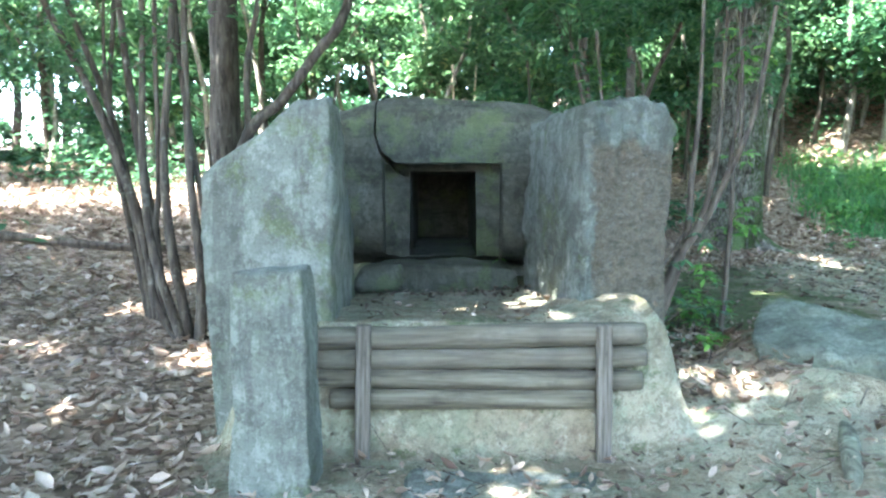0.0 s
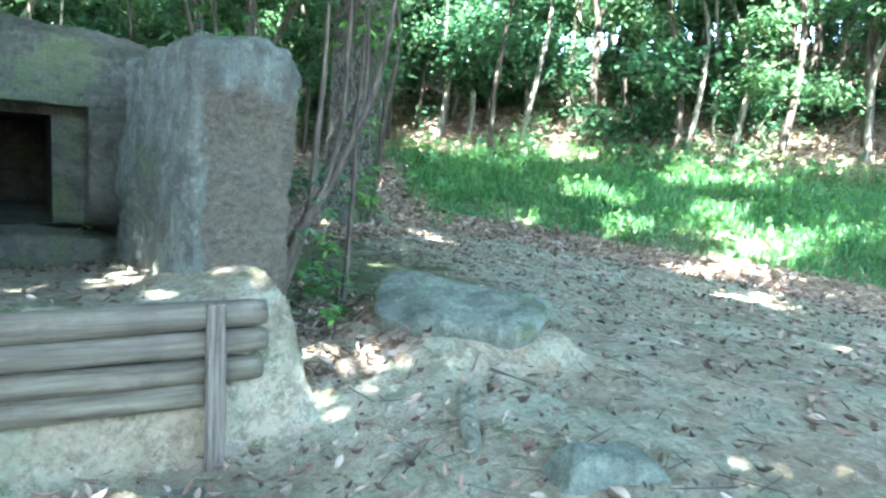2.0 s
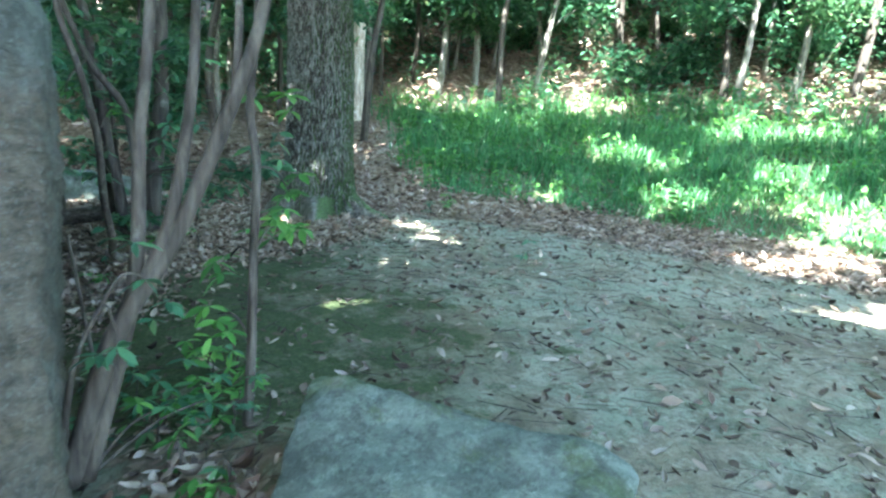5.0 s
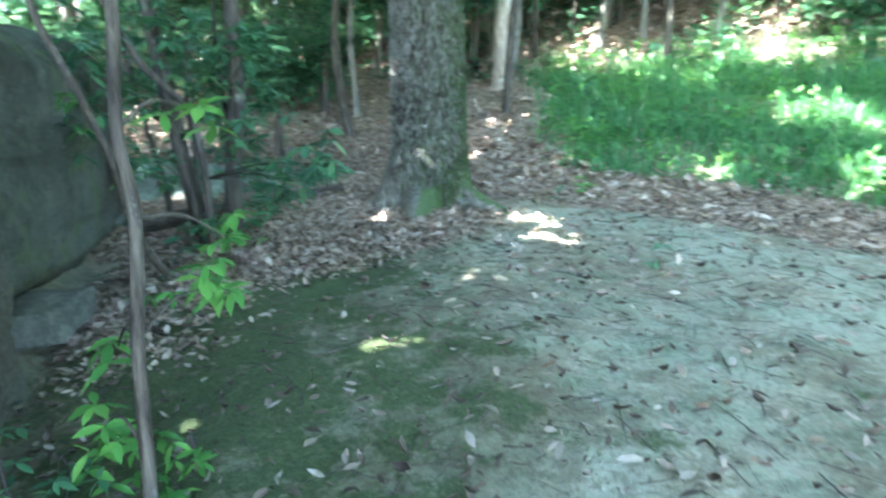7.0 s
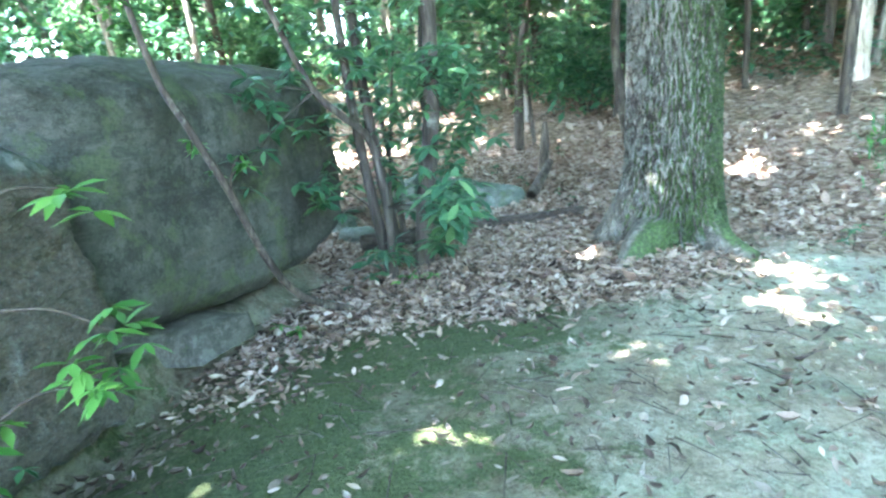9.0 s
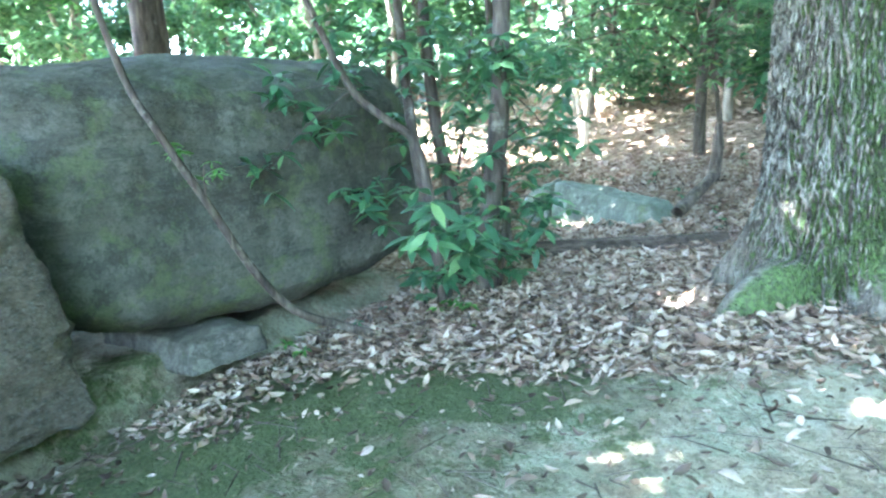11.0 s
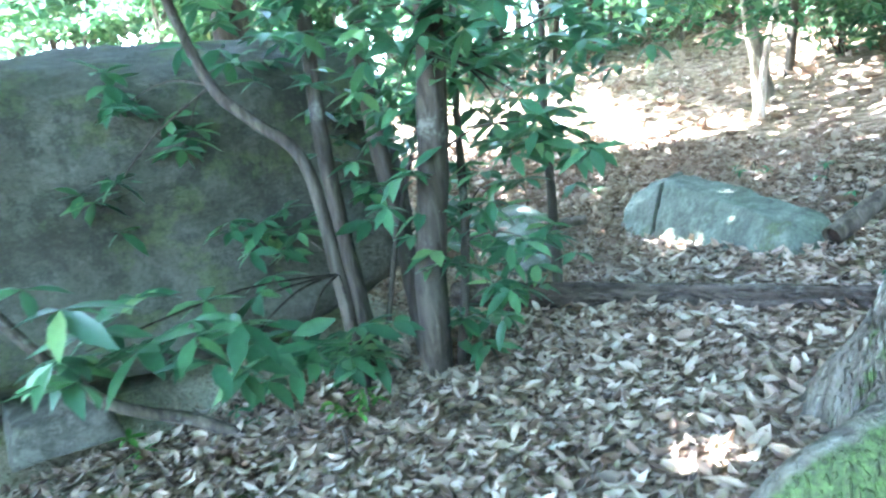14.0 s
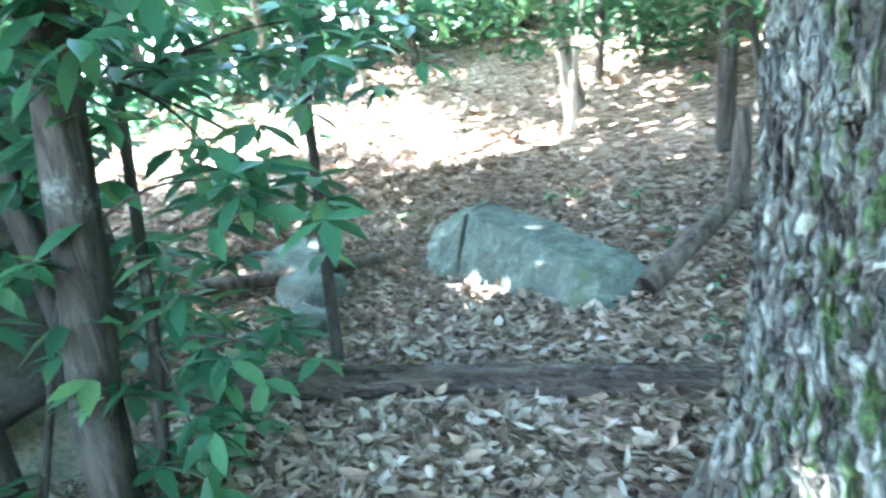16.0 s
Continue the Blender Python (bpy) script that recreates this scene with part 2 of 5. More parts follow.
def ground_material():
    m = Mat("forest_floor", 0.93, 0.15)
    earth = m.ramp(m.noise(0.9, 6, 0.65), [(0.4, (0.205, 0.168, 0.115)), (0.5, (0.275, 0.245, 0.175)), (0.62, (0.31, 0.30, 0.225))])
    earth = m.mix(m.math("MULTIPLY", m.step(m.noise(2.1, 8, 0.75, m.coords(1, 1.3, 1)), 0.48, 0.56), 0.45), earth, (0.20, 0.25, 0.172))
    earth = m.mix(m.math("MULTIPLY", m.step(m.noise(6, 9, 0.8), 0.49, 0.57), 0.5), earth, (0.10, 0.08, 0.052))
    earth = m.mix(m.math("MULTIPLY", m.step(m.noise(8, 9, 0.8, m.coords(1.2, 0.9, 1)), 0.52, 0.60), 0.42), earth, (0.43, 0.41, 0.32))
    earth = m.mix(m.math("MULTIPLY", m.step(m.noise(30, 5, 0.75), 0.50, 0.60), 0.4), earth, (0.075, 0.06, 0.045))
    cells = m.voronoi(17, m.coords(1, 1.4, 1), out="Color")
    sep = m.t.nodes.new("ShaderNodeSeparateColor")
    m.link(cells, sep.inputs[0])
    leaf = m.ramp(sep.outputs[0], [(0.0, (0.09, 0.065, 0.045)), (0.5, (0.20, 0.145, 0.10)), (1.0, (0.36, 0.28, 0.21))])
    # Dark soil round the moss, with shade beside the slab put into its colour.
    dark_soil_shade = m.step(m.math("ADD", m.attr("moss"), m.math("MULTIPLY", m.math("SUBTRACT", m.noise(1.7, 7, 0.7), 0.5), 1.4)), 0.12, 0.6)
    earth = m.mix(m.math("MULTIPLY", dark_soil_shade, 0.68), earth, m.ramp(m.noise(14, 6, 0.7), [(0.4, (0.055, 0.05, 0.028)), (0.6, (0.125, 0.12, 0.072))]))
    edge = m.attr("litter")
    f = m.step(m.math("ADD", edge, m.math("MULTIPLY", m.math("SUBTRACT", m.noise(4, 7, 0.75), 0.5), 3.0)), 0.3, 0.65)
    c = m.mix(f, earth, leaf)
    mo = m.step(m.math("ADD", m.attr("moss"), m.math("MULTIPLY", m.math("SUBTRACT", m.noise(2.6, 8, 0.75), 0.5), 4.0)), 0.42, 0.72)
    c = m.mix(m.math("MULTIPLY", mo, 0.8), c, m.ramp(m.noise(50, 3), [(0.35, (0.03, 0.048, 0.018)), (0.7, (0.078, 0.112, 0.042))]))
    g = m.step(m.math("ADD", m.attr("grassy"), m.math("MULTIPLY", m.math("SUBTRACT", m.noise(2.5, 4), 0.5), 0.6)), 0.4, 0.7)
    c = m.mix(m.math("MULTIPLY", g, 0.75), c, (0.06, 0.09, 0.03))
    m.color(c)
    h = m.math("ADD", m.noise(9, 6, 0.7), m.math("MULTIPLY", m.noise(55, 4), 0.45))
    m.bump(h, 0.9, 0.05)
    return m.m


# ---- shapes ----
def part(name, bm, material, parent=None, label=""):
    """Links a bmesh or mesh as one object, under a thing or part."""
    if isinstance(bm, bmesh.types.BMesh):
        me = bpy.data.meshes.new(name)
        bm.to_mesh(me)
        bm.free()
    else:
        me = bm
    if material and not me.materials:
        me.materials.append(material)
    ob = new(name, me)
    if parent:
        ob.parent = parent
    if label:
        ob["label"] = label
    return ob


def thing(name, at, label, category, group="", kind=""):
    ob = new(name)
    ob.location = at
    ob.empty_display_size = 0.1
    return tagged(ob, label, category, group, kind)


def mesh_from(verts, faces, smooth=True):
    me = bpy.data.meshes.new("mesh")
    me.from_pydata([tuple(v) for v in verts], [], [tuple(f) for f in faces])
    me.polygons.foreach_set("use_smooth", [smooth] * len(me.polygons))
    me.update()
    return me


def fast_mesh(verts, quads, smooth=True):
    """A mesh from arrays: verts (n, 3), faces (m, k)."""
    me = bpy.data.meshes.new("mesh")
    k = quads.shape[1]
    me.vertices.add(len(verts))
    me.vertices.foreach_set("co", np.asarray(verts, np.float32).ravel())
    me.loops.add(quads.size)
    me.loops.foreach_set("vertex_index", quads.astype(np.int32).ravel())
    me.polygons.add(len(quads))
    me.polygons.foreach_set("loop_start", np.arange(0, quads.size, k, dtype=np.int32))
    me.polygons.foreach_set("use_smooth", np.full(len(quads), smooth))
    me.update(calc_edges=True)
    return me


def bumpy(p, scale, seed=0.0):
    return noise.fractal(Vector(p) * scale + Vector((seed, seed * 1.7, seed * 0.6)), 0.9, 2.1, 5)


def stone_mesh(corners, rnd=0.12, amp=0.03, scale=2.2, n=22, seed=0.0, warp=None, fine=0.006):
    """A rounded, uneven block between eight corners: the bottom four anticlockwise from above, then the top four."""
    bm = bmesh.new()
    bmesh.ops.create_cube(bm, size=2.0)
    bmesh.ops.subdivide_edges(bm, edges=bm.edges[:], cuts=n, use_grid_fill=True)
    cs = [Vector(c) for c in corners]
    for v in bm.verts:
        u = v.co.copy()
        q = Vector([max(-(1 - rnd), min(1 - rnd, a)) for a in u])
        d = u - q
        if d.length > 1e-6:
            u = q + d.normalized() * rnd
        a, b, c = (u.x + 1) / 2, (u.y + 1) / 2, (u.z + 1) / 2
        lo = cs[0].lerp(cs[1], a).lerp(cs[3].lerp(cs[2], a), b)
        hi = cs[4].lerp(cs[5], a).lerp(cs[7].lerp(cs[6], a), b)
        p = lo.lerp(hi, c)
        if warp:
            p = warp(p, u)
        v.co = p
    bm.normal_update()
    for v in bm.verts:
        v.co += v.normal * (amp * bumpy(v.co, scale, seed) + fine * bumpy(v.co, 14, seed))
    for f in bm.faces:
        f.smooth = True
    return bm


def tube_mesh(points, radii, sides=8, wobble=0.0, seed=0, steps=6, cap=True):
    """A tapered stem along a smooth line through the points."""
    pts, rad = [], []
    P = [Vector(p) for p in points]
    for i in range(len(P) - 1):
        a, b, c, d = P[max(i - 1, 0)], P[i], P[i + 1], P[min(i + 2, len(P) - 1)]
        for k in range(steps):
            t = k / steps
            pts.append(0.5 * ((2 * b) + (c - a) * t + (2 * a - 5 * b + 4 * c - d) * t * t + (3 * b - a - 3 * c + d) * t ** 3))
            rad.append(radii[i] + (radii[i + 1] - radii[i]) * t)
    pts.append(P[-1])
    rad.append(radii[-1])
    verts, faces = [], []
    side = Vector((1, 0.2, 0))
    for i, p in enumerate(pts):
        d = (pts[min(i + 1, len(pts) - 1)] - pts[max(i - 1, 0)]).normalized()
        side = (side - d * side.dot(d)).normalized()
        up = d.cross(side)
        for s in range(sides):
            a = 2 * math.pi * s / sides
            r = rad[i] * (1 + wobble * noise.noise(p * 6 + Vector((math.cos(a), math.sin(a), seed * 3.1))))
            verts.append(p + (side * math.cos(a) + up * math.sin(a)) * r)
    for i in range(len(pts) - 1):
        for s in range(sides):
            s2 = (s + 1) % sides
            faces.append((i * sides + s, i * sides + s2, (i + 1) * sides + s2, (i + 1) * sides + s))
    if cap:
        faces.append(tuple(range(sides))[::-1])
        faces.append(tuple(range((len(pts) - 1) * sides, len(pts) * sides)))
    return mesh_from(verts, faces)


# A leaf along +x, 1 long: midrib, edges, a slight fold and curl.
LEAF_V = np.array([(0, 0, 0), (0.28, 0.15, 0.05), (0.3, 0, 0), (0.32, -0.15, 0.05), (0.62, 0.17, 0.03), (0.66, 0, -0.03), (0.6, -0.16, 0.03), (1, 0.02, -0.09)])
LEAF_F = np.array([(0, 2, 1, 1), (0, 3, 2, 2), (1, 2, 5, 4), (2, 3, 6, 5), (4, 5, 7, 7), (5, 6, 7, 7)])
LEAF_T = np.array([(0, 2, 1), (0, 3, 2), (1, 2, 4), (2, 5, 4), (2, 3, 6), (2, 6, 5), (4, 5, 7), (5, 6, 7)])
CHEAP_V = np.array([(0, 0, 0), (0.45, 0.24, 0.06), (1, 0, -0.05), (0.45, -0.24, 0.06)])
CHEAP_T = np.array([(0, 2, 1), (0, 3, 2)])


def leaves_mesh(pos, yaw, pitch, roll, size, width=1.0, cheap=False, curl=None):
    """Leaves at pos, each turned by yaw, pitch and roll (radians), as one mesh."""
    V, T = (CHEAP_V, CHEAP_T) if cheap else (LEAF_V, LEAF_T)
    n = len(pos)
    base = np.repeat(V[None], n, 0).astype(float)
    base[:, :, 1] *= np.broadcast_to(width, (n,))[:, None]
    if curl is not None:
        base[:, :, 2] += curl[:, None] * (base[:, :, 0] - 0.5) ** 2 * 2 + np.abs(base[:, :, 1]) * curl[:, None] * 1.5
    base *= np.broadcast_to(size, (n,))[:, None, None]
    cr, sr, cp, sp, cy, sy = np.cos(roll), np.sin(roll), np.cos(pitch), np.sin(pitch), np.cos(yaw), np.sin(yaw)
    x, y, z = base[:, :, 0], base[:, :, 1], base[:, :, 2]
    y, z = y * cr[:, None] - z * sr[:, None], y * sr[:, None] + z * cr[:, None]
    x, z = x * cp[:, None] - z * sp[:, None], x * sp[:, None] + z * cp[:, None]
    x, y = x * cy[:, None] - y * sy[:, None], x * sy[:, None] + y * cy[:, None]
    out = np.stack([x, y, z], -1) + pos[:, None, :]
    idx = T[None] + (np.arange(n) * len(V))[:, None, None]
    return fast_mesh(out.reshape(-1, 3), idx.reshape(-1, 3))


# ---- ground ----
def smooth(a, b, x):
    t = np.clip((x - a) / (b - a), 0, 1)
    return t * t * (3 - 2 * t)


def outside(x, y):
    """How far a place lies beyond the level ground round the tomb, in metres; negative within."""
    q = np.sqrt(((x - 2.0) / 6.5) ** 2 + ((y - 3.0) / 8.5) ** 2)
    return (q - 1) * 7.6


def height(x, y):
    x, y = np.asarray(x, float), np.asarray(y, float)
    right = smooth(0.9, 2.4, x)
    z = (1 - right) * (0.07 * np.clip(y - 3.6, 0, 8)) + right * (0.15 + 0.045 * np.clip(y, -1, 12)) - 0.045 * np.clip(x - 4, 0, 4)
    d = np.clip(outside(x, y) + 0.4, 0, None)
    rise = 24.0 * (1 - np.exp(-0.25 * d * d / (d + 0.8) / 24.0))
    z = z + rise * (0.15 + 0.85 * smooth(-6, 3, y + 0.3 * x)) * (0.4 + 0.6 * smooth(-13, -3.5, x))
    z = z + 0.22 * np.clip(d - 5.5, 0, 8) * smooth(6, 10, x) * smooth(2, 6, y)
    # earth platform held by the logs, and the bank at its side
    plat = 0.72 - 0.075 * np.clip(y - 3.7, 0, 2.4)
    inx = smooth(-1.35, -0.95, x) * (1 - smooth(1.20, 1.42, x + 0.05 * (y - 4.2)))
    iny = smooth(3.56, 3.70, y - 0.05 * smooth(1.1, 1.5, x)) * (1 - smooth(9.0, 10.2, y))
    z = z + np.clip(plat - z, 0, None) * inx * iny
    z = z + 0.11 * np.exp(-(((x - 0.98) / 0.34) ** 2) - ((y - 4.2) / 0.42) ** 2) * smooth(3.6, 3.9, y)
    z = z + 0.16 * np.exp(-(((x - 1.55) / 0.5) ** 2) - ((y - 4.5) / 0.9) ** 2)
    # worn pedestal of earth left under the boulder, with a tail towards the path
    u, v = 0.55 * (x - 2.46) - 0.83 * (y - 4.02), 0.83 * (x - 2.46) + 0.55 * (y - 4.02)
    z = z + 0.12 * (1 - smooth(0.72, 1.18, np.hypot(u / 0.74, v / 0.52) + 0.07 * np.sin(9 * x + 5 * y) + 0.05 * np.sin(17 * y - 6 * x)))
    z = z + 0.07 * np.exp(-((u - 0.75) / 0.3) ** 2 - ((v - 0.1) / 0.22) ** 2)
    z = z + 0.05 * np.exp(-(((x - 2.2) / 0.6) ** 2) - ((y - 8.6) / 0.7) ** 2)
    z = z + 0.06 * np.exp(-(((x - 1.55) / 0.45) ** 2) - ((y - 6.95) / 0.5) ** 2)
    return z


def height_fine(x, y):
    z = height(x, y)
    z = z + 0.018 * np.sin(x * 2.1 + 0.6 * y) * np.cos(y * 1.7 - 0.4 * x) + 0.01 * np.sin(4.7 * x + 1.3) * np.sin(5.3 * y)
    return z


def graded(lo, hi, fine, far):
    mid = np.arange(lo, hi + fine / 2, fine)
    out, s = [], fine
    p = 0.0
    while p < far:
        s *= 1.22
        p += s
        out.append(p)
    out = np.array(out)
    return np.concatenate([lo - out[::-1], mid, hi + out])


def build_ground():
    xs, ys = graded(-5, 9, 0.055, 600), graded(0.5, 13, 0.055, 600)
    X, Y = np.meshgrid(xs, ys)
    Z = height_fine(X, Y)
    rng = np.random.default_rng(3)
    near = (np.abs(X - 2) < 7) & (np.abs(Y - 6) < 7)
    Z += np.where(near, rng.normal(0, 0.0035, X.shape), 0)
    n, m = len(xs), len(ys)
    i = np.arange(n * m).reshape(m, n)
    quads = np.stack([i[:-1, :-1], i[:-1, 1:], i[1:, 1:], i[1:, :-1]], -1).reshape(-1, 4)
    me = fast_mesh(np.stack([X, Y, Z], -1).reshape(-1, 3), quads)
    for name, f in (("litter", litter_amount), ("moss", moss_amount), ("grassy", grass_amount)):
        a = me.attributes.new(name, "FLOAT", "POINT")
        a.data.foreach_set("value", f(X, Y).astype(np.float32).ravel())
    me.materials.append(ground_material())
    ob = new("ground", me)
    tagged(ob, "trodden earth with dry leaves and moss, rising into wooded slopes", "ground", kind="structure")


def grass_amount(x, y):
    d = outside(x, y)
    a = smooth(0.55, 0.95, d) * (1 - smooth(5.0, 6.8, d))
    return a * smooth(0.0, 1.0, x - 5.3 - 0.35 * (y - 9.5)) * smooth(-3, -1, y)


def litter_amount(x, y):
    back = smooth(-0.3, 0.3, y - 6.98 - 0.42 * np.clip(x - 1.0, -1, 3.6)) * np.maximum(smooth(1.2, 1.7, x), smooth(9.0, 9.6, y) * smooth(-4, -3, x)) * (1 - smooth(3.8, 5.2, x - 0.25 * (y - 9)))
    left = 1 - smooth(-1.5, -1.1, x + 0.1 * (y - 3))
    d = outside(x, y)
    strip = smooth(-0.75, -0.25, d) * smooth(3.0, 5, x)
    hill = smooth(-0.4, 0.4, d)
    strip_side = 0.55 * np.exp(-(((x - 1.75) / 0.35) ** 2) - ((y - 6.6) / 1.0) ** 2)
    under = 0.9 * np.exp(-(((x - 1.6) / 0.35) ** 2) - ((y - 7.75) / 0.6) ** 2)
    shrub = 0.75 * np.exp(-(((x - 1.85) / 0.4) ** 2) - ((y - 4.4) / 0.8) ** 2)
    a = np.maximum.reduce([back, left * smooth(-2, 1, y), strip, hill, strip_side, shrub, under])
    return a * (1 - 0.75 * grass_amount(x, y))


def moss_amount(x, y):
    a = 0.8 * np.exp(-(((x - 2.6) / 1.05) ** 2) - ((y - 6.7) / 1.1) ** 2)
    a = a + 0.7 * np.exp(-(((x - 3.0) / 0.8) ** 2) - ((y - 7.6 - 0.35 * (x - 3)) / 0.36) ** 2)
    # Beside the slab: deep shade put into the colour, over dark soil and moss.
    a = a + 0.6 * np.exp(-(((x - 1.85) / 0.55) ** 2) - ((y - 6.0) / 1.2) ** 2)
    # These two darken the earth at the log wall and the wedge stone.
    a = a + 0.28 * np.exp(-(((x - 0.5) / 1.2) ** 2) - ((y - 3.7) / 0.55) ** 2)
    a = a + 0.35 * np.exp(-(((x - 1.3) / 0.5) ** 2) - ((y - 6.7) / 0.6) ** 2)
    return a + 0.5 * np.exp(-(((x - 2.9) / 0.9) ** 2) - ((y - 5.4) / 0.8) ** 2)


build_ground()

# ---- tomb stones ----

def stone(name, label, corners, material, category="stone", **kw):
    """A stone standing at the middle of its foot."""
    foot = sum((Vector(c) for c in corners[:4]), Vector()) / 4
    bm = stone_mesh(corners, **kw)
    bm.transform(Matrix.Translation(-foot))
    ob = part(name, bm, material)
    ob.location = foot
    return tagged(ob, label, category)


def arch(p, u):
    if p.z > 1.3:
        k = (p.z - 1.3) / 1.0
        p = p + Vector((0, 0, -0.20 * k * (p.x / 1.25) ** 2))
    if p.z < 1.22:
        p = Vector((p.x * (1 - 0.05 * (1.22 - p.z)), p.y, p.z))
    if p.y < 7.2 and p.z < 1.08:
        p = Vector((p.x, p.y + 0.36 * ((1.08 - p.z) / 0.34) ** 2 * (1 - (p.y - 6.3) / 0.9), p.z))
    side = 1 - ((p.y - 7.7) / 1.6) ** 2
    back = max(0.0, (p.y - 7.5) / 1.8)
    p = p + Vector((0, 0, 0.42 * back ** 2 * max(0.0, (1.3 - p.z) / 0.85)))
    return p + Vector((0.10 * u.x * max(side, 0), 0, 0))


def shoulder(p, u):
    k = max(0.0, p.x - 1.14) / 0.36
    up = min(1.0, max(0.0, (p.z - 1.35) / 0.6))
    return Vector((p.x, p.y, p.z - 0.17 * k ** 3 * up))


def blunt(p, u):
    top = 1.98 + 0.05 * (p.y - 3.8)
    return Vector((p.x, p.y, min(p.z, top + 0.12 * (p.z - top))))


def box_mesh(x0, x1, y0, y1, z0, z1, top=0.0):
    bm = bmesh.new()
    bmesh.ops.create_cube(bm, size=1)
    for v in bm.verts:
        s = 1 - top * (v.co.z + 0.5)
        v.co = Vector(((x0 + x1) / 2 + v.co.x * (x1 - x0) * s, y0 + (v.co.y + 0.5) * (y1 - y0), z0 + (v.co.z + 0.5) * (z1 - z0)))
    return bm


def carve(ob, cutters):
    """Cuts the given meshes out of a stone for good."""
    temp = []
    for bm in cutters:
        me = bpy.data.meshes.new("cut")
        bm.to_mesh(me)
        bm.free()
        c = new("cut", me)
        mod = ob.modifiers.new("cut", "BOOLEAN")
        mod.operation, mod.solver, mod.object = "DIFFERENCE", "EXACT", c
        temp.append(c)
    bpy.context.view_layer.update()
    me = bpy.data.meshes.new_from_object(ob.evaluated_get(bpy.context.evaluated_depsgraph_get()))
    ob.modifiers.clear()
    ob.data = me
    for c in temp:
        bpy.data.objects.remove(c)


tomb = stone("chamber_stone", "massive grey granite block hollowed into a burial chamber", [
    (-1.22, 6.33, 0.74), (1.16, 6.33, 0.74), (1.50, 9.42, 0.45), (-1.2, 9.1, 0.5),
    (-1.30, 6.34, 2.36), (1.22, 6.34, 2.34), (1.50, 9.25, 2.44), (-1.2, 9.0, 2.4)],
    M_GRANITE_SHADED, rnd=0.27, amp=0.05, scale=1.5, n=60, seed=2.0, warp=arch, fine=0.012)


def crack_prism(points, w, y0, y1):
    bm = bmesh.new()
    rows = []
    for (x, z), ww in zip(points, w):
        rows.append([bm.verts.new((x - ww, y0, z)), bm.verts.new((x + ww, y0, z)), bm.verts.new((x + ww * 0.3, y1, z)), bm.verts.new((x - ww * 0.3, y1, z))])
    for a, b in zip(rows, rows[1:]):
        for k in range(4):
            bm.faces.new((a[k], a[(k + 1) % 4], b[(k + 1) % 4], b[k]))
    bm.faces.new(rows[0][::-1])
    bm.faces.new(rows[-1])
    bmesh.ops.recalc_face_normals(bm, faces=bm.faces)
    return bm


carve(tomb, [crack_prism([(-0.645, 2.7), (-0.63, 2.15), (-0.645, 1.98), (-0.60, 1.83), (-0.53, 1.74), (-0.42, 1.60)], [0.006, 0.008, 0.012, 0.012, 0.05, 0.07], 6.2, 6.70)])
carve(tomb, [box_mesh(-0.57, 0.56, 6.0, 6.62, 0.4, 1.70)])
carve(tomb, [box_mesh(-0.335, 0.335, 6.5, 8.95, 0.80, 1.63, 0.04)])

stone("side_slab", "tall grey granite slab with a sloping top beside the chamber", [
    (-1.36, 3.80, -0.1), (-0.61, 3.74, -0.1), (-0.76, 6.15, 0.0), (-1.5, 6.1, 0.0),
    (-1.43, 3.92, 1.56), (-0.61, 3.76, 2.16), (-0.93, 6.1, 2.25), (-1.5, 6.0, 1.72)],
    M_GRANITE, rnd=0.10, amp=0.035, scale=1.8, n=34, seed=5.0, warp=blunt)
stone("side_slab", "upright granite slab with a rough brown split face beside the chamber", [
    (0.83, 4.05, 0.45), (1.46, 4.32, 0.45), (1.41, 6.55, 0.42), (0.72, 5.95, 0.42),
    (0.86, 4.05, 1.98), (1.53, 4.34, 2.15), (1.44, 6.30, 1.80), (0.74, 5.92, 2.05)],
    M_GRANITE_BROWN, rnd=0.15, amp=0.045, scale=2.1, n=64, seed=9.0, fine=0.02, warp=shoulder)
stone("stone_post", "squared granite post standing before the tomb", [
    (-1.03, 3.10, -0.08), (-0.63, 3.06, -0.08), (-0.62, 3.36, -0.08), (-1.02, 3.40, -0.08),
    (-1.0, 3.12, 1.085), (-0.66, 3.10, 1.10), (-0.655, 3.36, 1.10), (-0.99, 3.38, 1.085)],
    M_GRANITE, "post", rnd=0.10, amp=0.014, scale=3, n=26, seed=12.0)
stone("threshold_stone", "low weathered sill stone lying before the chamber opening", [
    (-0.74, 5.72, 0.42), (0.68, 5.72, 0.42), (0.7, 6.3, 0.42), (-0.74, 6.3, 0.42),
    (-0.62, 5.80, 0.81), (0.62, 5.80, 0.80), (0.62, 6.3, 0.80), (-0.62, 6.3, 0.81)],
    M_GRANITE_SHADED, rnd=0.3, amp=0.035, scale=2.5, n=20, seed=15.0)
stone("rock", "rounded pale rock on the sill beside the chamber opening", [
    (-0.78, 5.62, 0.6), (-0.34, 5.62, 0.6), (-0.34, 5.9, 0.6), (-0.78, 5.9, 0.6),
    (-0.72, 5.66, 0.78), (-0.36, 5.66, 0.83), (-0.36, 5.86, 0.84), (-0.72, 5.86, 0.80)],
    M_GRANITE_SHADED, "rock", rnd=0.5, amp=0.03, scale=4, n=12, seed=17.0)
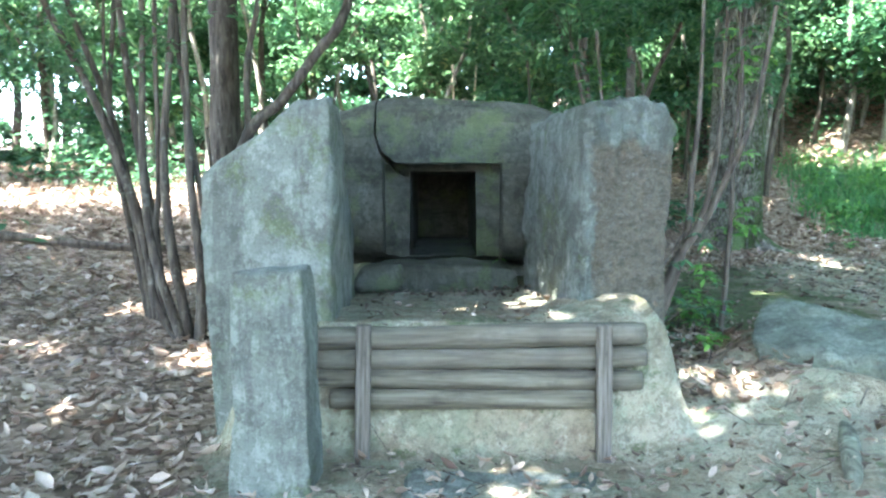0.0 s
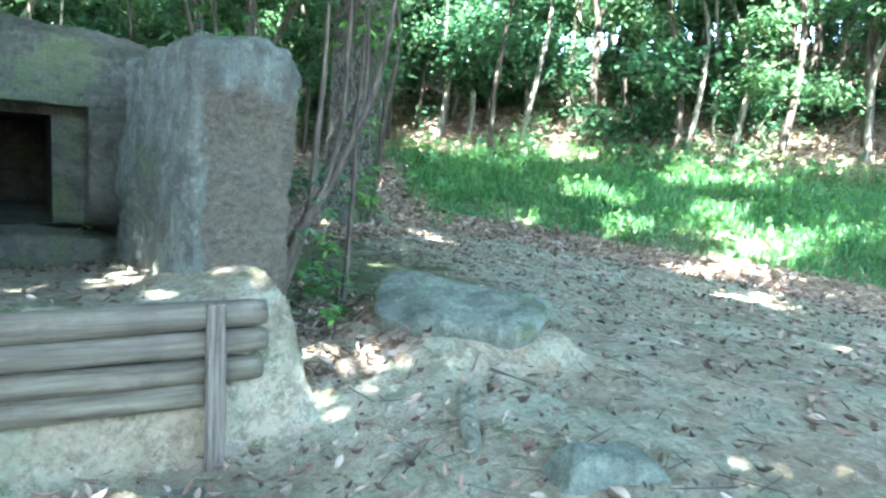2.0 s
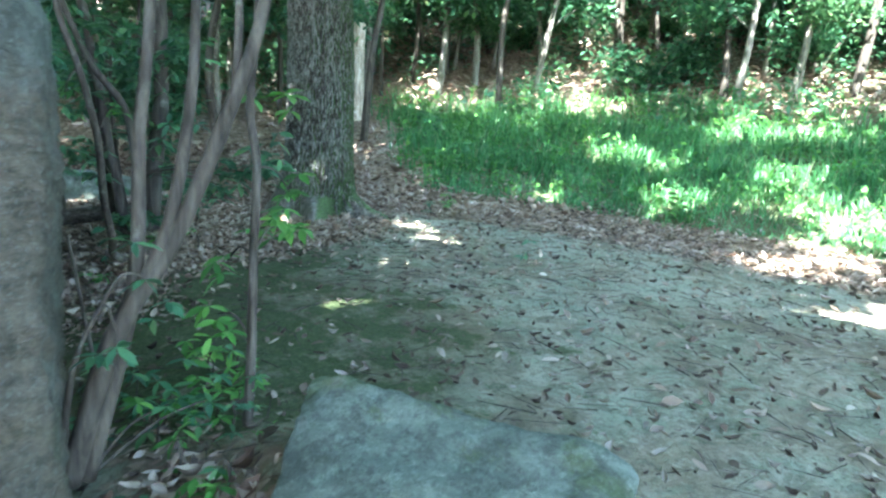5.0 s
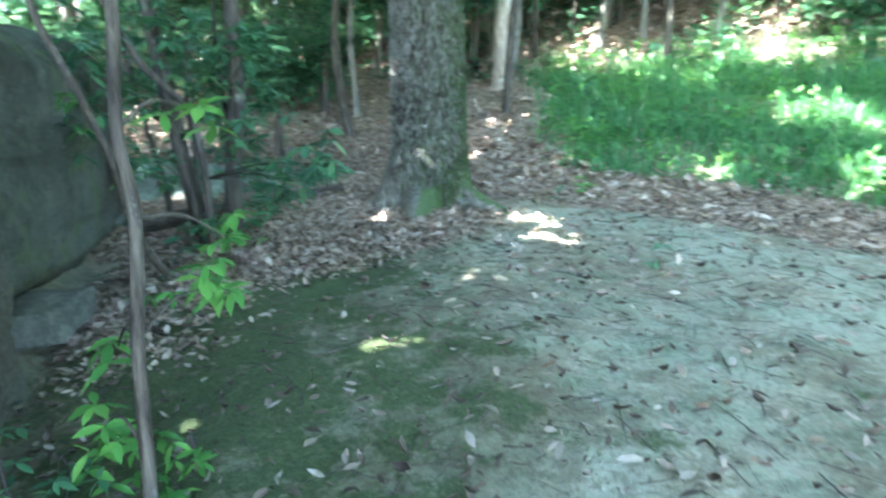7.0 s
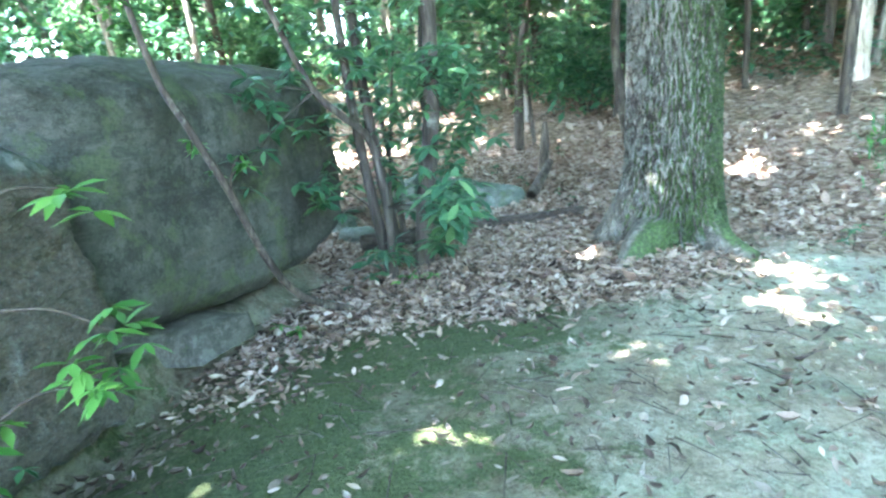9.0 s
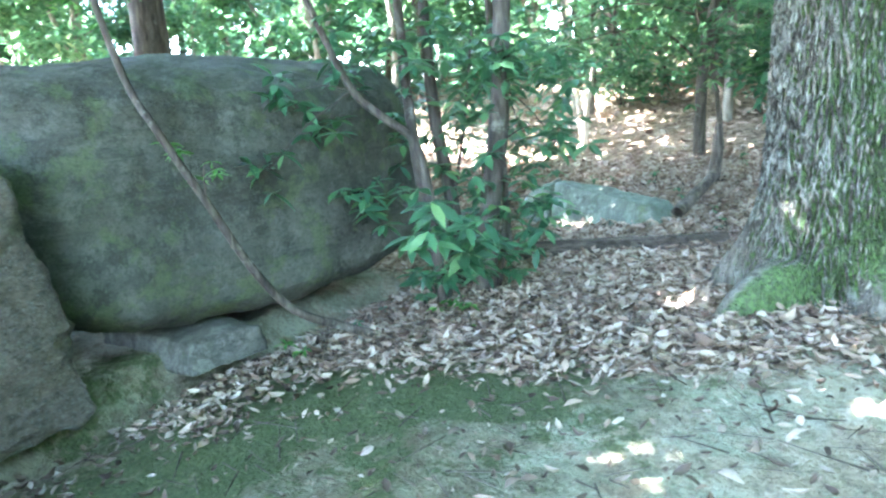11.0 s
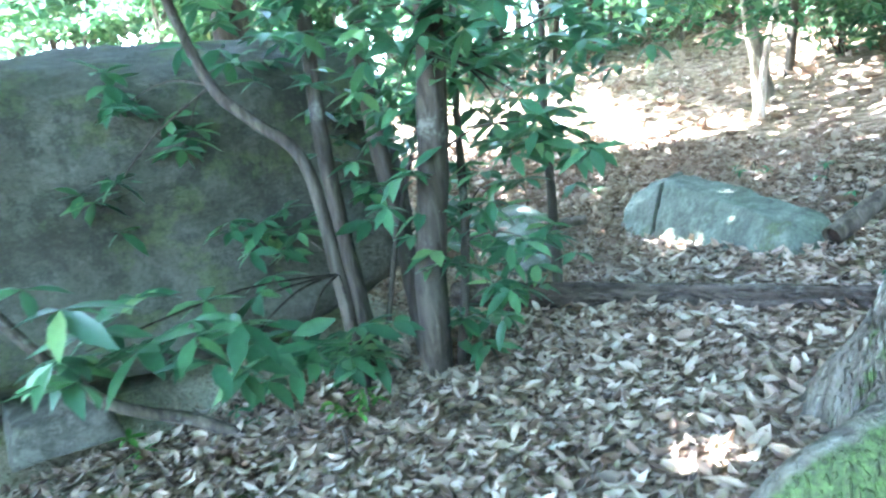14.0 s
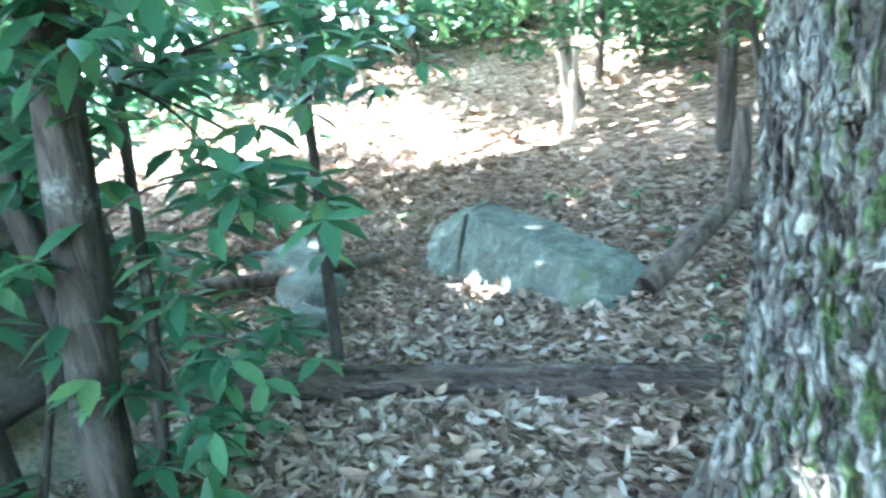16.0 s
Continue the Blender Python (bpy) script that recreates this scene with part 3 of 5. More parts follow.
stone("flat_stone", "flat worn stone sunk in the earth before the logs", [
    (-0.25, 3.02, -0.08), (0.86, 3.05, -0.08), (0.88, 3.38, -0.08), (-0.2, 3.40, -0.08),
    (-0.2, 3.06, 0.012), (0.80, 3.08, 0.008), (0.82, 3.34, 0.024), (-0.15, 3.36, 0.03)],
    M_GRANITE, rnd=0.3, amp=0.03, scale=2.8, n=22, seed=51.0)
stone("wedge_stone", "flat angular stone wedged under the chamber block", [
    (0.38, 6.98, 0.46), (1.42, 7.02, 0.46), (1.50, 7.52, 0.48), (0.6, 7.4, 0.48),
    (0.42, 7.0, 0.66), (1.34, 7.06, 0.64), (1.50, 7.46, 0.66), (0.65, 7.35, 0.70)],
    M_TAN_STONE, rnd=0.07, amp=0.025, scale=3, n=16, seed=19.0)
stone("boulder", "long flat-topped grey boulder lying on trodden earth", [
    (1.97, 4.06, 0.30), (2.58, 3.52, 0.30), (2.90, 3.80, 0.32), (2.28, 4.64, 0.34),
    (1.90, 4.10, 0.53), (2.57, 3.41, 0.52), (3.05, 3.74, 0.66), (2.30, 4.78, 0.74)],
    M_BOULDER, "boulder", rnd=0.28, amp=0.035, scale=2.0, n=40, seed=22.0, fine=0.009)
for cs, sd in (([(0.98, 11.24, 0.42), (1.45, 11.14, 0.42), (1.32, 11.78, 0.5), (0.85, 11.82, 0.5), (0.98, 11.58, 0.85), (1.35, 11.48, 0.99), (1.28, 11.82, 1.0), (0.95, 11.86, 0.88)], 25.0),
               ([(1.50, 11.12, 0.40), (2.74, 10.74, 0.36), (2.86, 11.3, 0.42), (1.38, 11.78, 0.5), (1.40, 11.47, 1.0), (2.60, 11.10, 0.83), (2.66, 11.42, 0.84), (1.34, 11.82, 1.0)], 27.0)):
    stone("split_rock", "blue-grey rock split in two by a dark crack among dry leaves", cs, M_BOULDER, "rock", rnd=0.10, amp=0.04, scale=1.9, n=26, seed=sd)
for x, y, s, sd in ((0.55, 10.7, 0.32, 31.0), (0.15, 10.95, 0.4, 33.0), (1.0, 10.35, 0.22, 35.0)):
    z = float(height(x, y))
    stone("rock", "half-buried grey rock among dry leaves", [(x - s, y - s * 0.6, z - 0.1), (x + s, y - s * 0.6, z - 0.1), (x + s, y + s * 0.6, z - 0.1), (x - s, y + s * 0.6, z - 0.1),
          (x - s * 0.8, y - s * 0.4, z + s * 0.6), (x + s * 0.8, y - s * 0.4, z + s * 0.45), (x + s * 0.8, y + s * 0.5, z + s * 0.6), (x - s * 0.8, y + s * 0.5, z + s * 0.7)],
          M_BOULDER, "rock", rnd=0.35, amp=0.04, scale=3, n=12, seed=sd)


# ---- log retaining wall ----
def log_mesh(length, r, seed):
    bm = bmesh.new()
    sides, rings = 20, 30
    rows = []
    for i in range(rings + 1):
        x = -length / 2 + length * i / rings
        end = min(i, rings - i)
        k = 0.90 if end == 0 else 1.0
        row = []
        for s in range(sides):
            a = 2 * math.pi * s / sides
            rr = r * k * (1 + 0.05 * noise.noise((x * 1.5, seed, 0)) + 0.07 * noise.noise((x * 3, math.cos(a) * 1.5 + seed, math.sin(a) * 1.5)))
            row.append(bm.verts.new((x, rr * math.cos(a), rr * math.sin(a) + 0.008 * math.sin(x * 1.7 + seed))))
        rows.append(row)
    for a, b in zip(rows, rows[1:]):
        for s in range(sides):
            bm.faces.new((a[s], a[(s + 1) % sides], b[(s + 1) % sides], b[s])).smooth = True
    bm.faces.new(rows[0])
    bm.faces.new(rows[-1][::-1])
    bmesh.ops.recalc_face_normals(bm, faces=bm.faces)
    return bm


wall = thing("log_retaining_wall", (0.19, 3.6, 0.0), "low retaining wall of weathered round logs held by two stakes", "retaining wall")
for k, (x0, x1, z, r) in enumerate(((-0.71, 1.10, 0.675, 0.064), (-0.69, 1.11, 0.553, 0.060), (-0.68, 1.09, 0.437, 0.058), (-0.62, 0.86, 0.322, 0.060))):
    lg = part("log", log_mesh(x1 - x0, r, k * 3.3), M_LOG, wall)
    lg.location = ((x0 + x1) / 2 - 0.19, 0.0 if k else -0.005, z)
    lg.rotation_euler = (k * 1.3, radians(-0.5 if k < 2 else 0.2), 0)
    for e in (-1, 1):
        bm = bmesh.new()
        bmesh.ops.create_circle(bm, cap_ends=True, segments=20, radius=r * 0.86, matrix=Matrix.Translation((e * ((x1 - x0) / 2 + 0.003), 0, 0.008 * math.sin(e * (x1 - x0) / 2 * 1.7 + k * 3.3))) @ pose(0, 0, 0, 0, 90, 0))
        part("end_grain", bm, M_ENDGRAIN, lg, "dark ringed end grain")
for x, lean in ((-0.44, 1.0), (0.875, -0.6)):
    bm = bmesh.new()
    bmesh.ops.create_cube(bm, size=1)
    bmesh.ops.subdivide_edges(bm, edges=bm.edges[:], cuts=6, use_grid_fill=True)
    for v in bm.verts:
        v.co = Vector((v.co.x * 0.082, v.co.y * 0.05, v.co.z * 0.9 + 0.30)) * 1.0
        v.co += Vector((0.004 * noise.noise(v.co * 20), 0.004 * noise.noise(v.co * 17 + Vector((5, 0, 0))), 0.006 * noise.noise(v.co * 30)))
    bmesh.ops.bevel(bm, geom=[e for e in bm.edges if e.calc_face_angle(0) > 1], offset=0.006, segments=1, affect="EDGES")
    st = part("stake", bm, M_STAKE, wall)
    st.location = (x - 0.19, -0.088, 0.0)
    st.rotation_euler = (radians(-2), radians(lean), 0)


# ---- trees ----
def big_trunk(base, top, r0, r1, rows=280, sides=300, flare=0.0, lobes=(), rough=0.02, hgt_fine=3.4, seed=0.0):
    """A ridged trunk from base to top; lobes are root buttresses (angle in degrees, reach, width, height, rounded or not)."""
    zs = np.concatenate([np.linspace(0, hgt_fine, rows), np.linspace(hgt_fine, (Vector(top) - Vector(base)).length, 20)[1:]])
    total = zs[-1]
    verts, faces, furrow, root = [], [], [], []
    axis = (Vector(top) - Vector(base)) / total
    for z in zs:
        t = z / total
        r = r0 + (r1 - r0) * t
        for s in range(sides):
            a = 2 * math.pi * s / sides
            ca, sa = math.cos(a), math.sin(a)
            rr = r + flare * math.exp(-z / 0.28)
            lobed = 0.0
            for ang, reach, wid, hh, dome in lobes:
                da = (a - radians(ang) + math.pi) % (2 * math.pi) - math.pi
                grow = reach * math.exp(-(da / wid) ** 2) * (math.sqrt(max(0.0, 1 - (z / hh) ** 2)) if dome else math.exp(-(z / hh) ** 2))
                rr += grow
                lobed += grow
            ridge = 1 - abs(noise.noise((ca * r0 * 34 + seed, sa * r0 * 34, z * 9.0 + 2.2 * math.sin(a * 9)))) * 2.4
            ridge += 0.5 * (1 - abs(noise.noise((ca * r0 * 70, sa * r0 * 70 + seed, z * 24.0))) * 2.0)
            furrow.append(ridge)
            root.append(min(1.0, lobed / 0.2))
            rr += rough * (1 - 0.85 * min(1.0, lobed / 0.25)) * (ridge - 0.6) + 0.05 * min(1.0, lobed / 0.25) * noise.noise((ca * rr * 5, sa * rr * 5, z * 5)) + 0.02 * noise.noise((ca * 1.2, sa * 1.2, z * 0.8 + seed))
            c = Vector(base) + axis * z
            verts.append((c.x + ca * rr, c.y + sa * rr, c.z))
    n = len(zs)
    for i in range(n - 1):
        for s in range(sides):
            s2 = (s + 1) % sides
            faces.append((i * sides + s, i * sides + s2, (i + 1) * sides + s2, (i + 1) * sides + s))
    me = mesh_from(verts, faces)
    me.attributes.new("root", "FLOAT", "POINT").data.foreach_set("value", np.array(root, np.float32))
    me.attributes.new("ridge", "FLOAT", "POINT").data.foreach_set("value", np.array(furrow, np.float32))
    return me


# Sun patches kept by omitting leaves above: x, y on the ground and radius.
GAPS = [(1.70, 3.95, 0.15), (1.6, 4.22, 0.08), (1.96, 3.78, 0.07), (0.30, 3.3, 0.17), (-4.6, 7.8, 0.6), (-1.9, 5.2, 0.3), (0.70, 4.75, 0.24), (1.05, 3.9, 0.07), (0.85, 4.02, 0.06), (0.66, 5.35, 0.22), (3.15, 6.45, 0.25), (3.92, 7.4, 0.12), (4.94, 8.9, 0.32), (4.82, 8.2, 0.22),
        (8.0, 6.3, 0.5), (9.6, 6.4, 1.2), (7.0, 4.95, 0.45), (11.5, 9.5, 0.8), (8.6, 8.4, 0.5), (10.2, 7.9, 0.6), (7.5, 9.6, 0.4), (9.3, 10.3, 0.5), (12.0, 8.6, 0.7), (9.5, 9.5, 0.5), (11.0, 12.6, 0.5), (2.3, 16.5, 0.45), (0.5, 17.5, 0.6), (4.5, 17.2, 0.5), (-3.5, 5.6, 0.35), (-2.4, 4.2, 0.2), (-4.1, 6.7, 0.45), (-3.2, 6.8, 0.3), (-3.9, 7.8, 0.4),
        (-6.0, 11.0, 1.2), (-2.9, 8.2, 0.5), (3.55, 9.1, 0.22), (4.36, 9.69, 0.13), (2.9, 2.2, 0.28), (16.0, 8.0, 2.0), (-9, 15, 2.5), (-6.5, 7.5, 1.0), (-4.5, 12.5, 1.2),
        (-0.6, 13.6, 0.55), (0.15, 14.5, 0.42), (-1.5, 14.0, 0.65), (-2.4, 14.8, 0.7), (1.75, 11.1, 0.2), (5.1, 11.8, 0.35), (5.8, 18.4, 1.2), (14.5, 14.0, 1.8), (17.5, 13.0, 2.2), (12.0, 15.5, 1.5), (4.3, 10.6, 0.3)]


def canopy_leaves(rng, centre, radii, n, size, clumps=40, carve_gaps=True, cheap=True):
    """Positions of leaves in clumps within an ellipsoid, with the canopy's sunlit openings left free."""
    c, r = np.array(centre), np.array(radii)
    d = rng.normal(size=(clumps, 3))
    d /= np.linalg.norm(d, axis=1)[:, None]
    cl = c + d * r * (rng.uniform(0.25, 1, (clumps, 1)) ** 0.5)
    pick = rng.integers(0, clumps, n)
    p = cl[pick] + rng.normal(size=(n, 3)) * (np.array([0.55, 0.55, 0.25]) * (r.mean() / 2.2) * rng.uniform(0.6, 1.3, (clumps, 1))[pick])
    if carve_gaps:
        s = np.array(SUN_DIR)
        keep = np.ones(n, bool)
        for x, y, rad in GAPS:
            t = (p[:, 2] - float(height(x, y))) / s[2]
            g = p[:, :2] - s[:2] * t[:, None]
            ang = np.arctan2(g[:, 1] - y, g[:, 0] - x)
            edge = rad * (1 + 0.3 * np.sin(3 * ang + x) + 0.2 * np.sin(7 * ang + y)) * rng.normal(1.0, 0.32, n) + size * 0.3
            keep &= np.hypot(g[:, 0] - x, g[:, 1] - y) > edge
        p = p[keep]
    m = len(p)
    return leaves_mesh(p, rng.uniform(0, 6.28, m), rng.normal(-0.25, 0.45, m), rng.normal(0, 0.5, m), size * rng.uniform(0.7, 1.3, m), 1.0, cheap)


def limbs(tree, start, ends, r, material, seed):
    for k, e in enumerate(ends):
        s, e = Vector(start), Vector(e)
        mid = s.lerp(e, 0.5) + Vector((0.15 * math.sin(seed + k), 0.15 * math.cos(seed * 2 + k), 0.25))
        part("limb", tube_mesh([s, mid, e], [r, r * 0.6, r * 0.2], 7, 0.1, k), material, tree)


def tall_tree(label, at, hgt, r, crown_c, crown_r, n, seed, material, size=0.26, lean=(0, 0), trunk=None, clumps=60):
    x, y = at
    z = float(height(x, y)) - 0.1
    tree = thing("tree", (x, y, z), label, "tree")
    top = (lean[0], lean[1], hgt)
    tr = trunk or tube_mesh([(0, 0, 0), (lean[0] * 0.3 + 0.05, lean[1] * 0.3, hgt * 0.35), (lean[0] * 0.7 - 0.05, lean[1] * 0.7 + 0.06, hgt * 0.7), top], [r * 1.25, r, r * 0.8, r * 0.4], 14, 0.12, seed)
    part("trunk", tr, material, tree)
    cc = Vector(crown_c) - Vector((x, y, z))
    rng = np.random.default_rng(seed)
    ends = [cc + Vector((crown_r[0] * 0.6 * math.cos(a), crown_r[1] * 0.6 * math.sin(a), rng.uniform(-0.3, 0.5))) for a in rng.uniform(0, 6.28, 5)]
    limbs(tree, (lean[0] * 0.75, lean[1] * 0.75, hgt * 0.76), ends, r * 0.5, material, seed)
    me = canopy_leaves(rng, crown_c, crown_r, n, size, clumps)
    me.transform(Matrix.Translation((-x, -y, -z)))
    part("crown", me, M_CROWN, tree)
    return tree


OAK = (4.24, 9.79)
oak_z = float(height(*OAK)) - 0.06
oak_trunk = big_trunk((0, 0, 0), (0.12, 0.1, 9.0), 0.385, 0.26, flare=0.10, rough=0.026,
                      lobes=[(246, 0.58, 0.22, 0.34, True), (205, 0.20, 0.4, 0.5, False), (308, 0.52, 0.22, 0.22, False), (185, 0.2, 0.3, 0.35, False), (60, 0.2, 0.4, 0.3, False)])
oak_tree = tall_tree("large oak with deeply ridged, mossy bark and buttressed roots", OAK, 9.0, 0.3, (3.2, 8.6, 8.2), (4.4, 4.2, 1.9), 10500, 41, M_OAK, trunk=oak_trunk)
dark_tree = tall_tree("dark straight tree trunk behind the tomb", (-3.16, 9.72), 9.5, 0.2, (-1.4, 7.2, 8.6), (4.4, 4.4, 1.9), 10500, 42, M_BARK)


def shade_crown(tree, seed, centre, radii, n, size, clumps):
    """Unseen leaves and boughs added to a tree to cut the light below."""
    me = canopy_leaves(np.random.default_rng(seed), centre, radii, n, size, clumps)
    me.transform(Matrix.Translation(-tree.location))
    part("crown", me, M_CROWN, tree)
    c = Vector(centre) - tree.location
    limbs(tree, (0.05, 0.0, min(c.z, 6.0)), [c + Vector((radii[0] * 0.5 * math.cos(a), radii[1] * 0.5 * math.sin(a), 0.3)) for a in (0.4, 2.4, 4.6)], 0.07, M_BARK, seed)


# Added layers out of view: they darken the slope, the grass and the tomb.
shade_crown(oak_tree, 71, (2.6, 12.9, 8.6), (4.2, 3.4, 1.6), 7400, 0.26, 60)
shade_crown(dark_tree, 72, (-1.3, 11.2, 8.6), (4.2, 3.8, 1.6), 5600, 0.26, 60)
shade_crown(dark_tree, 73, (1.1, 7.4, 5.4), (2.9, 2.8, 0.8), 7000, 0.20, 70)
shade_crown(oak_tree, 74, (7.8, 9.2, 8.8), (3.8, 3.2, 1.4), 2600, 0.26, 50)
shade_crown(dark_tree, 75, (1.9, 6.3, 4.5), (1.7, 1.9, 0.5), 3600, 0.16, 40)
# Trees out of view, added so that their crowns shade the ground.
for k, (x, y, hgt, r, cx, cy, cz, rx) in enumerate((
        (-3.4, -1.6, 9, 0.2, -2.6, 0.6, 8.4, 4.4), (1.4, -3.4, 10, 0.22, 1.0, -0.6, 8.8, 4.4), (6.4, -2.6, 9, 0.2, 5.0, 0.8, 8.4, 4.2), (-6.4, 3.4, 10, 0.22, -4.4, 4.0, 9.0, 4.4),
        (9.6, 0.6, 9, 0.18, 8.4, 2.0, 8.6, 3.6), (9.9, 2.4, 10, 0.16, 6.0, 5.2, 9.4, 3.6), 
        (-8.2, -1.4, 10, 0.2, -7.0, -0.6, 9.2, 4.2), (-2.6, -6.4, 10, 0.2, -1.8, -4.6, 9.2, 4.2), (-6.8, -6.2, 10, 0.2, -6.4, -5.0, 9.4, 4.2),
        (-1.6, -2.8, 10, 0.2, 1.2, 3.6, 9.4, 4.4), (-9.6, 1.4, 10, 0.2, -7.4, 3.2, 9.0, 3.2))):
    tall_tree("unseen forest tree, its leafy crown added for shade", (x, y), hgt, r, (cx, cy, cz), (rx, rx, 1.7), 9500, 50 + k, M_BARK, size=0.28)


# ---- forest on the slopes ----
def young_tree(name, label, seed, hgt, r, n, leaf, low, spread, material, leafmat):
    """A thin forest tree at the origin: a bent trunk, some limbs and layered leaves."""
    rng = np.random.default_rng(seed)
    tree = thing(name, (0, 0, 0), label, "tree", "trees of the wooded slopes")
    a = rng.uniform(0, 6.28)
    bend = rng.uniform(0.3, 1.1)
    line = [Vector((bend * math.cos(a + k) * k * 0.25, bend * math.sin(a + k) * k * 0.25, hgt * k / 4)) for k in range(5)]
    line[0].z = -0.3
    part("trunk", tube_mesh(line, [r * 1.3, r, r * 0.85, r * 0.6, r * 0.25], 9, 0.12, seed), material, tree)
    cl = []
    for k in range(6):
        t = rng.uniform(low, 1)
        p = line[min(int(t * 4), 3)].lerp(line[min(int(t * 4), 3) + 1], (t * 4) % 1 if t < 1 else 1)
        an = rng.uniform(0, 6.28)
        e = p + Vector((spread * math.cos(an), spread * math.sin(an), rng.uniform(0.1, 0.8))) * rng.uniform(0.5, 1.1)
        part("limb", tube_mesh([p, p.lerp(e, 0.5) + Vector((0, 0, 0.12)), e], [r * 0.35, r * 0.22, r * 0.08], 5, 0.1, k, 4), material, tree)
        cl += [e, p.lerp(e, 0.7), p.lerp(e, 0.45)]
    cl = np.array([tuple(c) for c in cl])
    pick = rng.integers(0, len(cl), n)
    p = cl[pick] + rng.normal(size=(n, 3)) * np.array([0.42, 0.42, 0.20]) * spread * 0.55
    part("crown", leaves_mesh(p, rng.uniform(0, 6.28, n), rng.normal(-0.3, 0.4, n), rng.normal(0, 0.4, n), leaf * rng.uniform(0.6, 1.3, n), 1.0, True), leafmat, tree)
    return tree


def bush(label, seed, n, leaf, size, leafmat, hgt=1.0):
    rng = np.random.default_rng(seed)
    b = thing("shrub", (0, 0, 0), label, "shrub", "shrubs of the wooded slopes")
    pts = []
    for k in range(7):
        an = rng.uniform(0, 6.28)
        e = Vector((size * math.cos(an), size * math.sin(an), hgt * rng.uniform(0.7, 1.6))) * rng.uniform(0.6, 1)
        part("stem", tube_mesh([(0, 0, -0.1), e * 0.5 + Vector((0, 0, 0.1)), e], [0.02, 0.014, 0.005], 5, 0.1, k, 4), M_STEM, b)
        pts += [e, e * 0.8, e * 0.6]
    cl = np.array([tuple(c) for c in pts])
    pick = rng.integers(0, len(cl), n)
    p = cl[pick] + rng.normal(size=(n, 3)) * np.array([0.3, 0.3, 0.2]) * size
    p[:, 2] = np.abs(p[:, 2])
    part("foliage", leaves_mesh(p, rng.uniform(0, 6.28, n), rng.normal(-0.2, 0.4, n), rng.normal(0, 0.4, n), leaf * rng.uniform(0.6, 1.3, n), 1.0, True), leafmat, b)
    return b


def plant_slopes():
    rng = np.random.default_rng(7)
    thin = np.random.default_rng(8)
    kinds = [young_tree("slope_tree", "slender forest tree with layered green leaves", 100 + k, rng.uniform(4.5, 8), rng.uniform(0.035, 0.075), 2600, 0.19, 0.16, rng.uniform(0.9, 1.5), M_GREYBARK if k % 3 else M_STEM, (M_CROWN, M_GREEN, M_CROWN)[k % 3]) for k in range(7)]
    shrubs = [bush("leafy green undergrowth shrub on the slope", 200 + k, 1300, 0.14, rng.uniform(0.5, 0.9), (M_GREEN, M_CROWN, M_GREEN)[k % 3], rng.uniform(0.5, 1.1)) for k in range(5)]
    used = [False] * 12
    spots = []
    tries = 0
    while len(spots) < 345 and tries < 15000:
        tries += 1
        a, d = (rng.uniform(0, 6.28), rng.uniform(0.7, 4.2) ** 2) if tries % 3 else (rng.uniform(-0.5, 1.1), rng.uniform(6, 14))
        x, y = 2 + math.cos(a) * (6.5 + d * 0.95), 3 + math.sin(a) * (8.5 + d)
        grassy = float(grass_amount(x, y))
        if outside(x, y) < (6.0 if grassy > 0.02 else 1.6 if x > 3.4 else 0.9):
            continue
        if -1.9 < x < 3.4 and 3 < y < 14.9:
            continue
        if any(math.hypot(x - u, y - v) < 0.8 for u, v in spots):
            continue
        if -7 < x < -1.9 and 9 < y < 12.8 and rng.uniform() < 0.75:
            continue
        hill = 2.6 < x < 9.0 and 10.5 < y < 17.5
        if hill and thin.uniform() < 0.5:
            continue
        if x < -1 and y > 10 and thin.uniform() < 0.45:
            continue
        bare = hill or (-4.5 < x < 3.6 and 10 < y < 17.8)
        along = abs((x - 3) * 10.21 - (y - 5) * 10.33) / 14.52
        if along < 0.9 and x > 5 and y < 15.5:
            continue
        if (y < 4.5 or (x < -3 and y < 9.8)) and rng.uniform() < 0.93:
            continue
        spots.append((x, y))
        sunpath = abs(0.74 * (x + 1.0) - 0.67 * (y - 14.2)) < 1.9 and -7 < 0.67 * (x + 1.0) + 0.74 * (y - 14.2) < 0.8
        tall = rng.uniform() < (0.72 if tries % 3 else 0.8)
        if tall or (bare and thin.uniform() < 0.7):
            k, lst = int(rng.integers(0, len(kinds))), kinds
        else:
            k, lst = int(rng.integers(0, len(shrubs))), shrubs
        slot = k if lst is kinds else 7 + k
        s = rng.uniform(0.8, 1.25) if tries % 3 or lst is kinds else rng.uniform(0.8, 1.5)
        m = pose(x, y, float(height(x, y)), rng.normal() * 4, rng.normal() * 4, rng.uniform(0, 360))
        if sunpath or (4.4 < x < 7.4 and 10 < y < 14.6):
            continue
        if not used[slot]:
            lst[k].matrix_basis = m
            used[slot] = True
        else:
            ob = copy_thing(lst[k], m)
            ob.scale = (s, s, s)
    for slot, u in enumerate(used):
        if not u:
            ob = (kinds + shrubs)[slot]
            ob.matrix_basis = pose(-14 - slot, 20, float(height(-14 - slot, 20)))


plant_slopes()


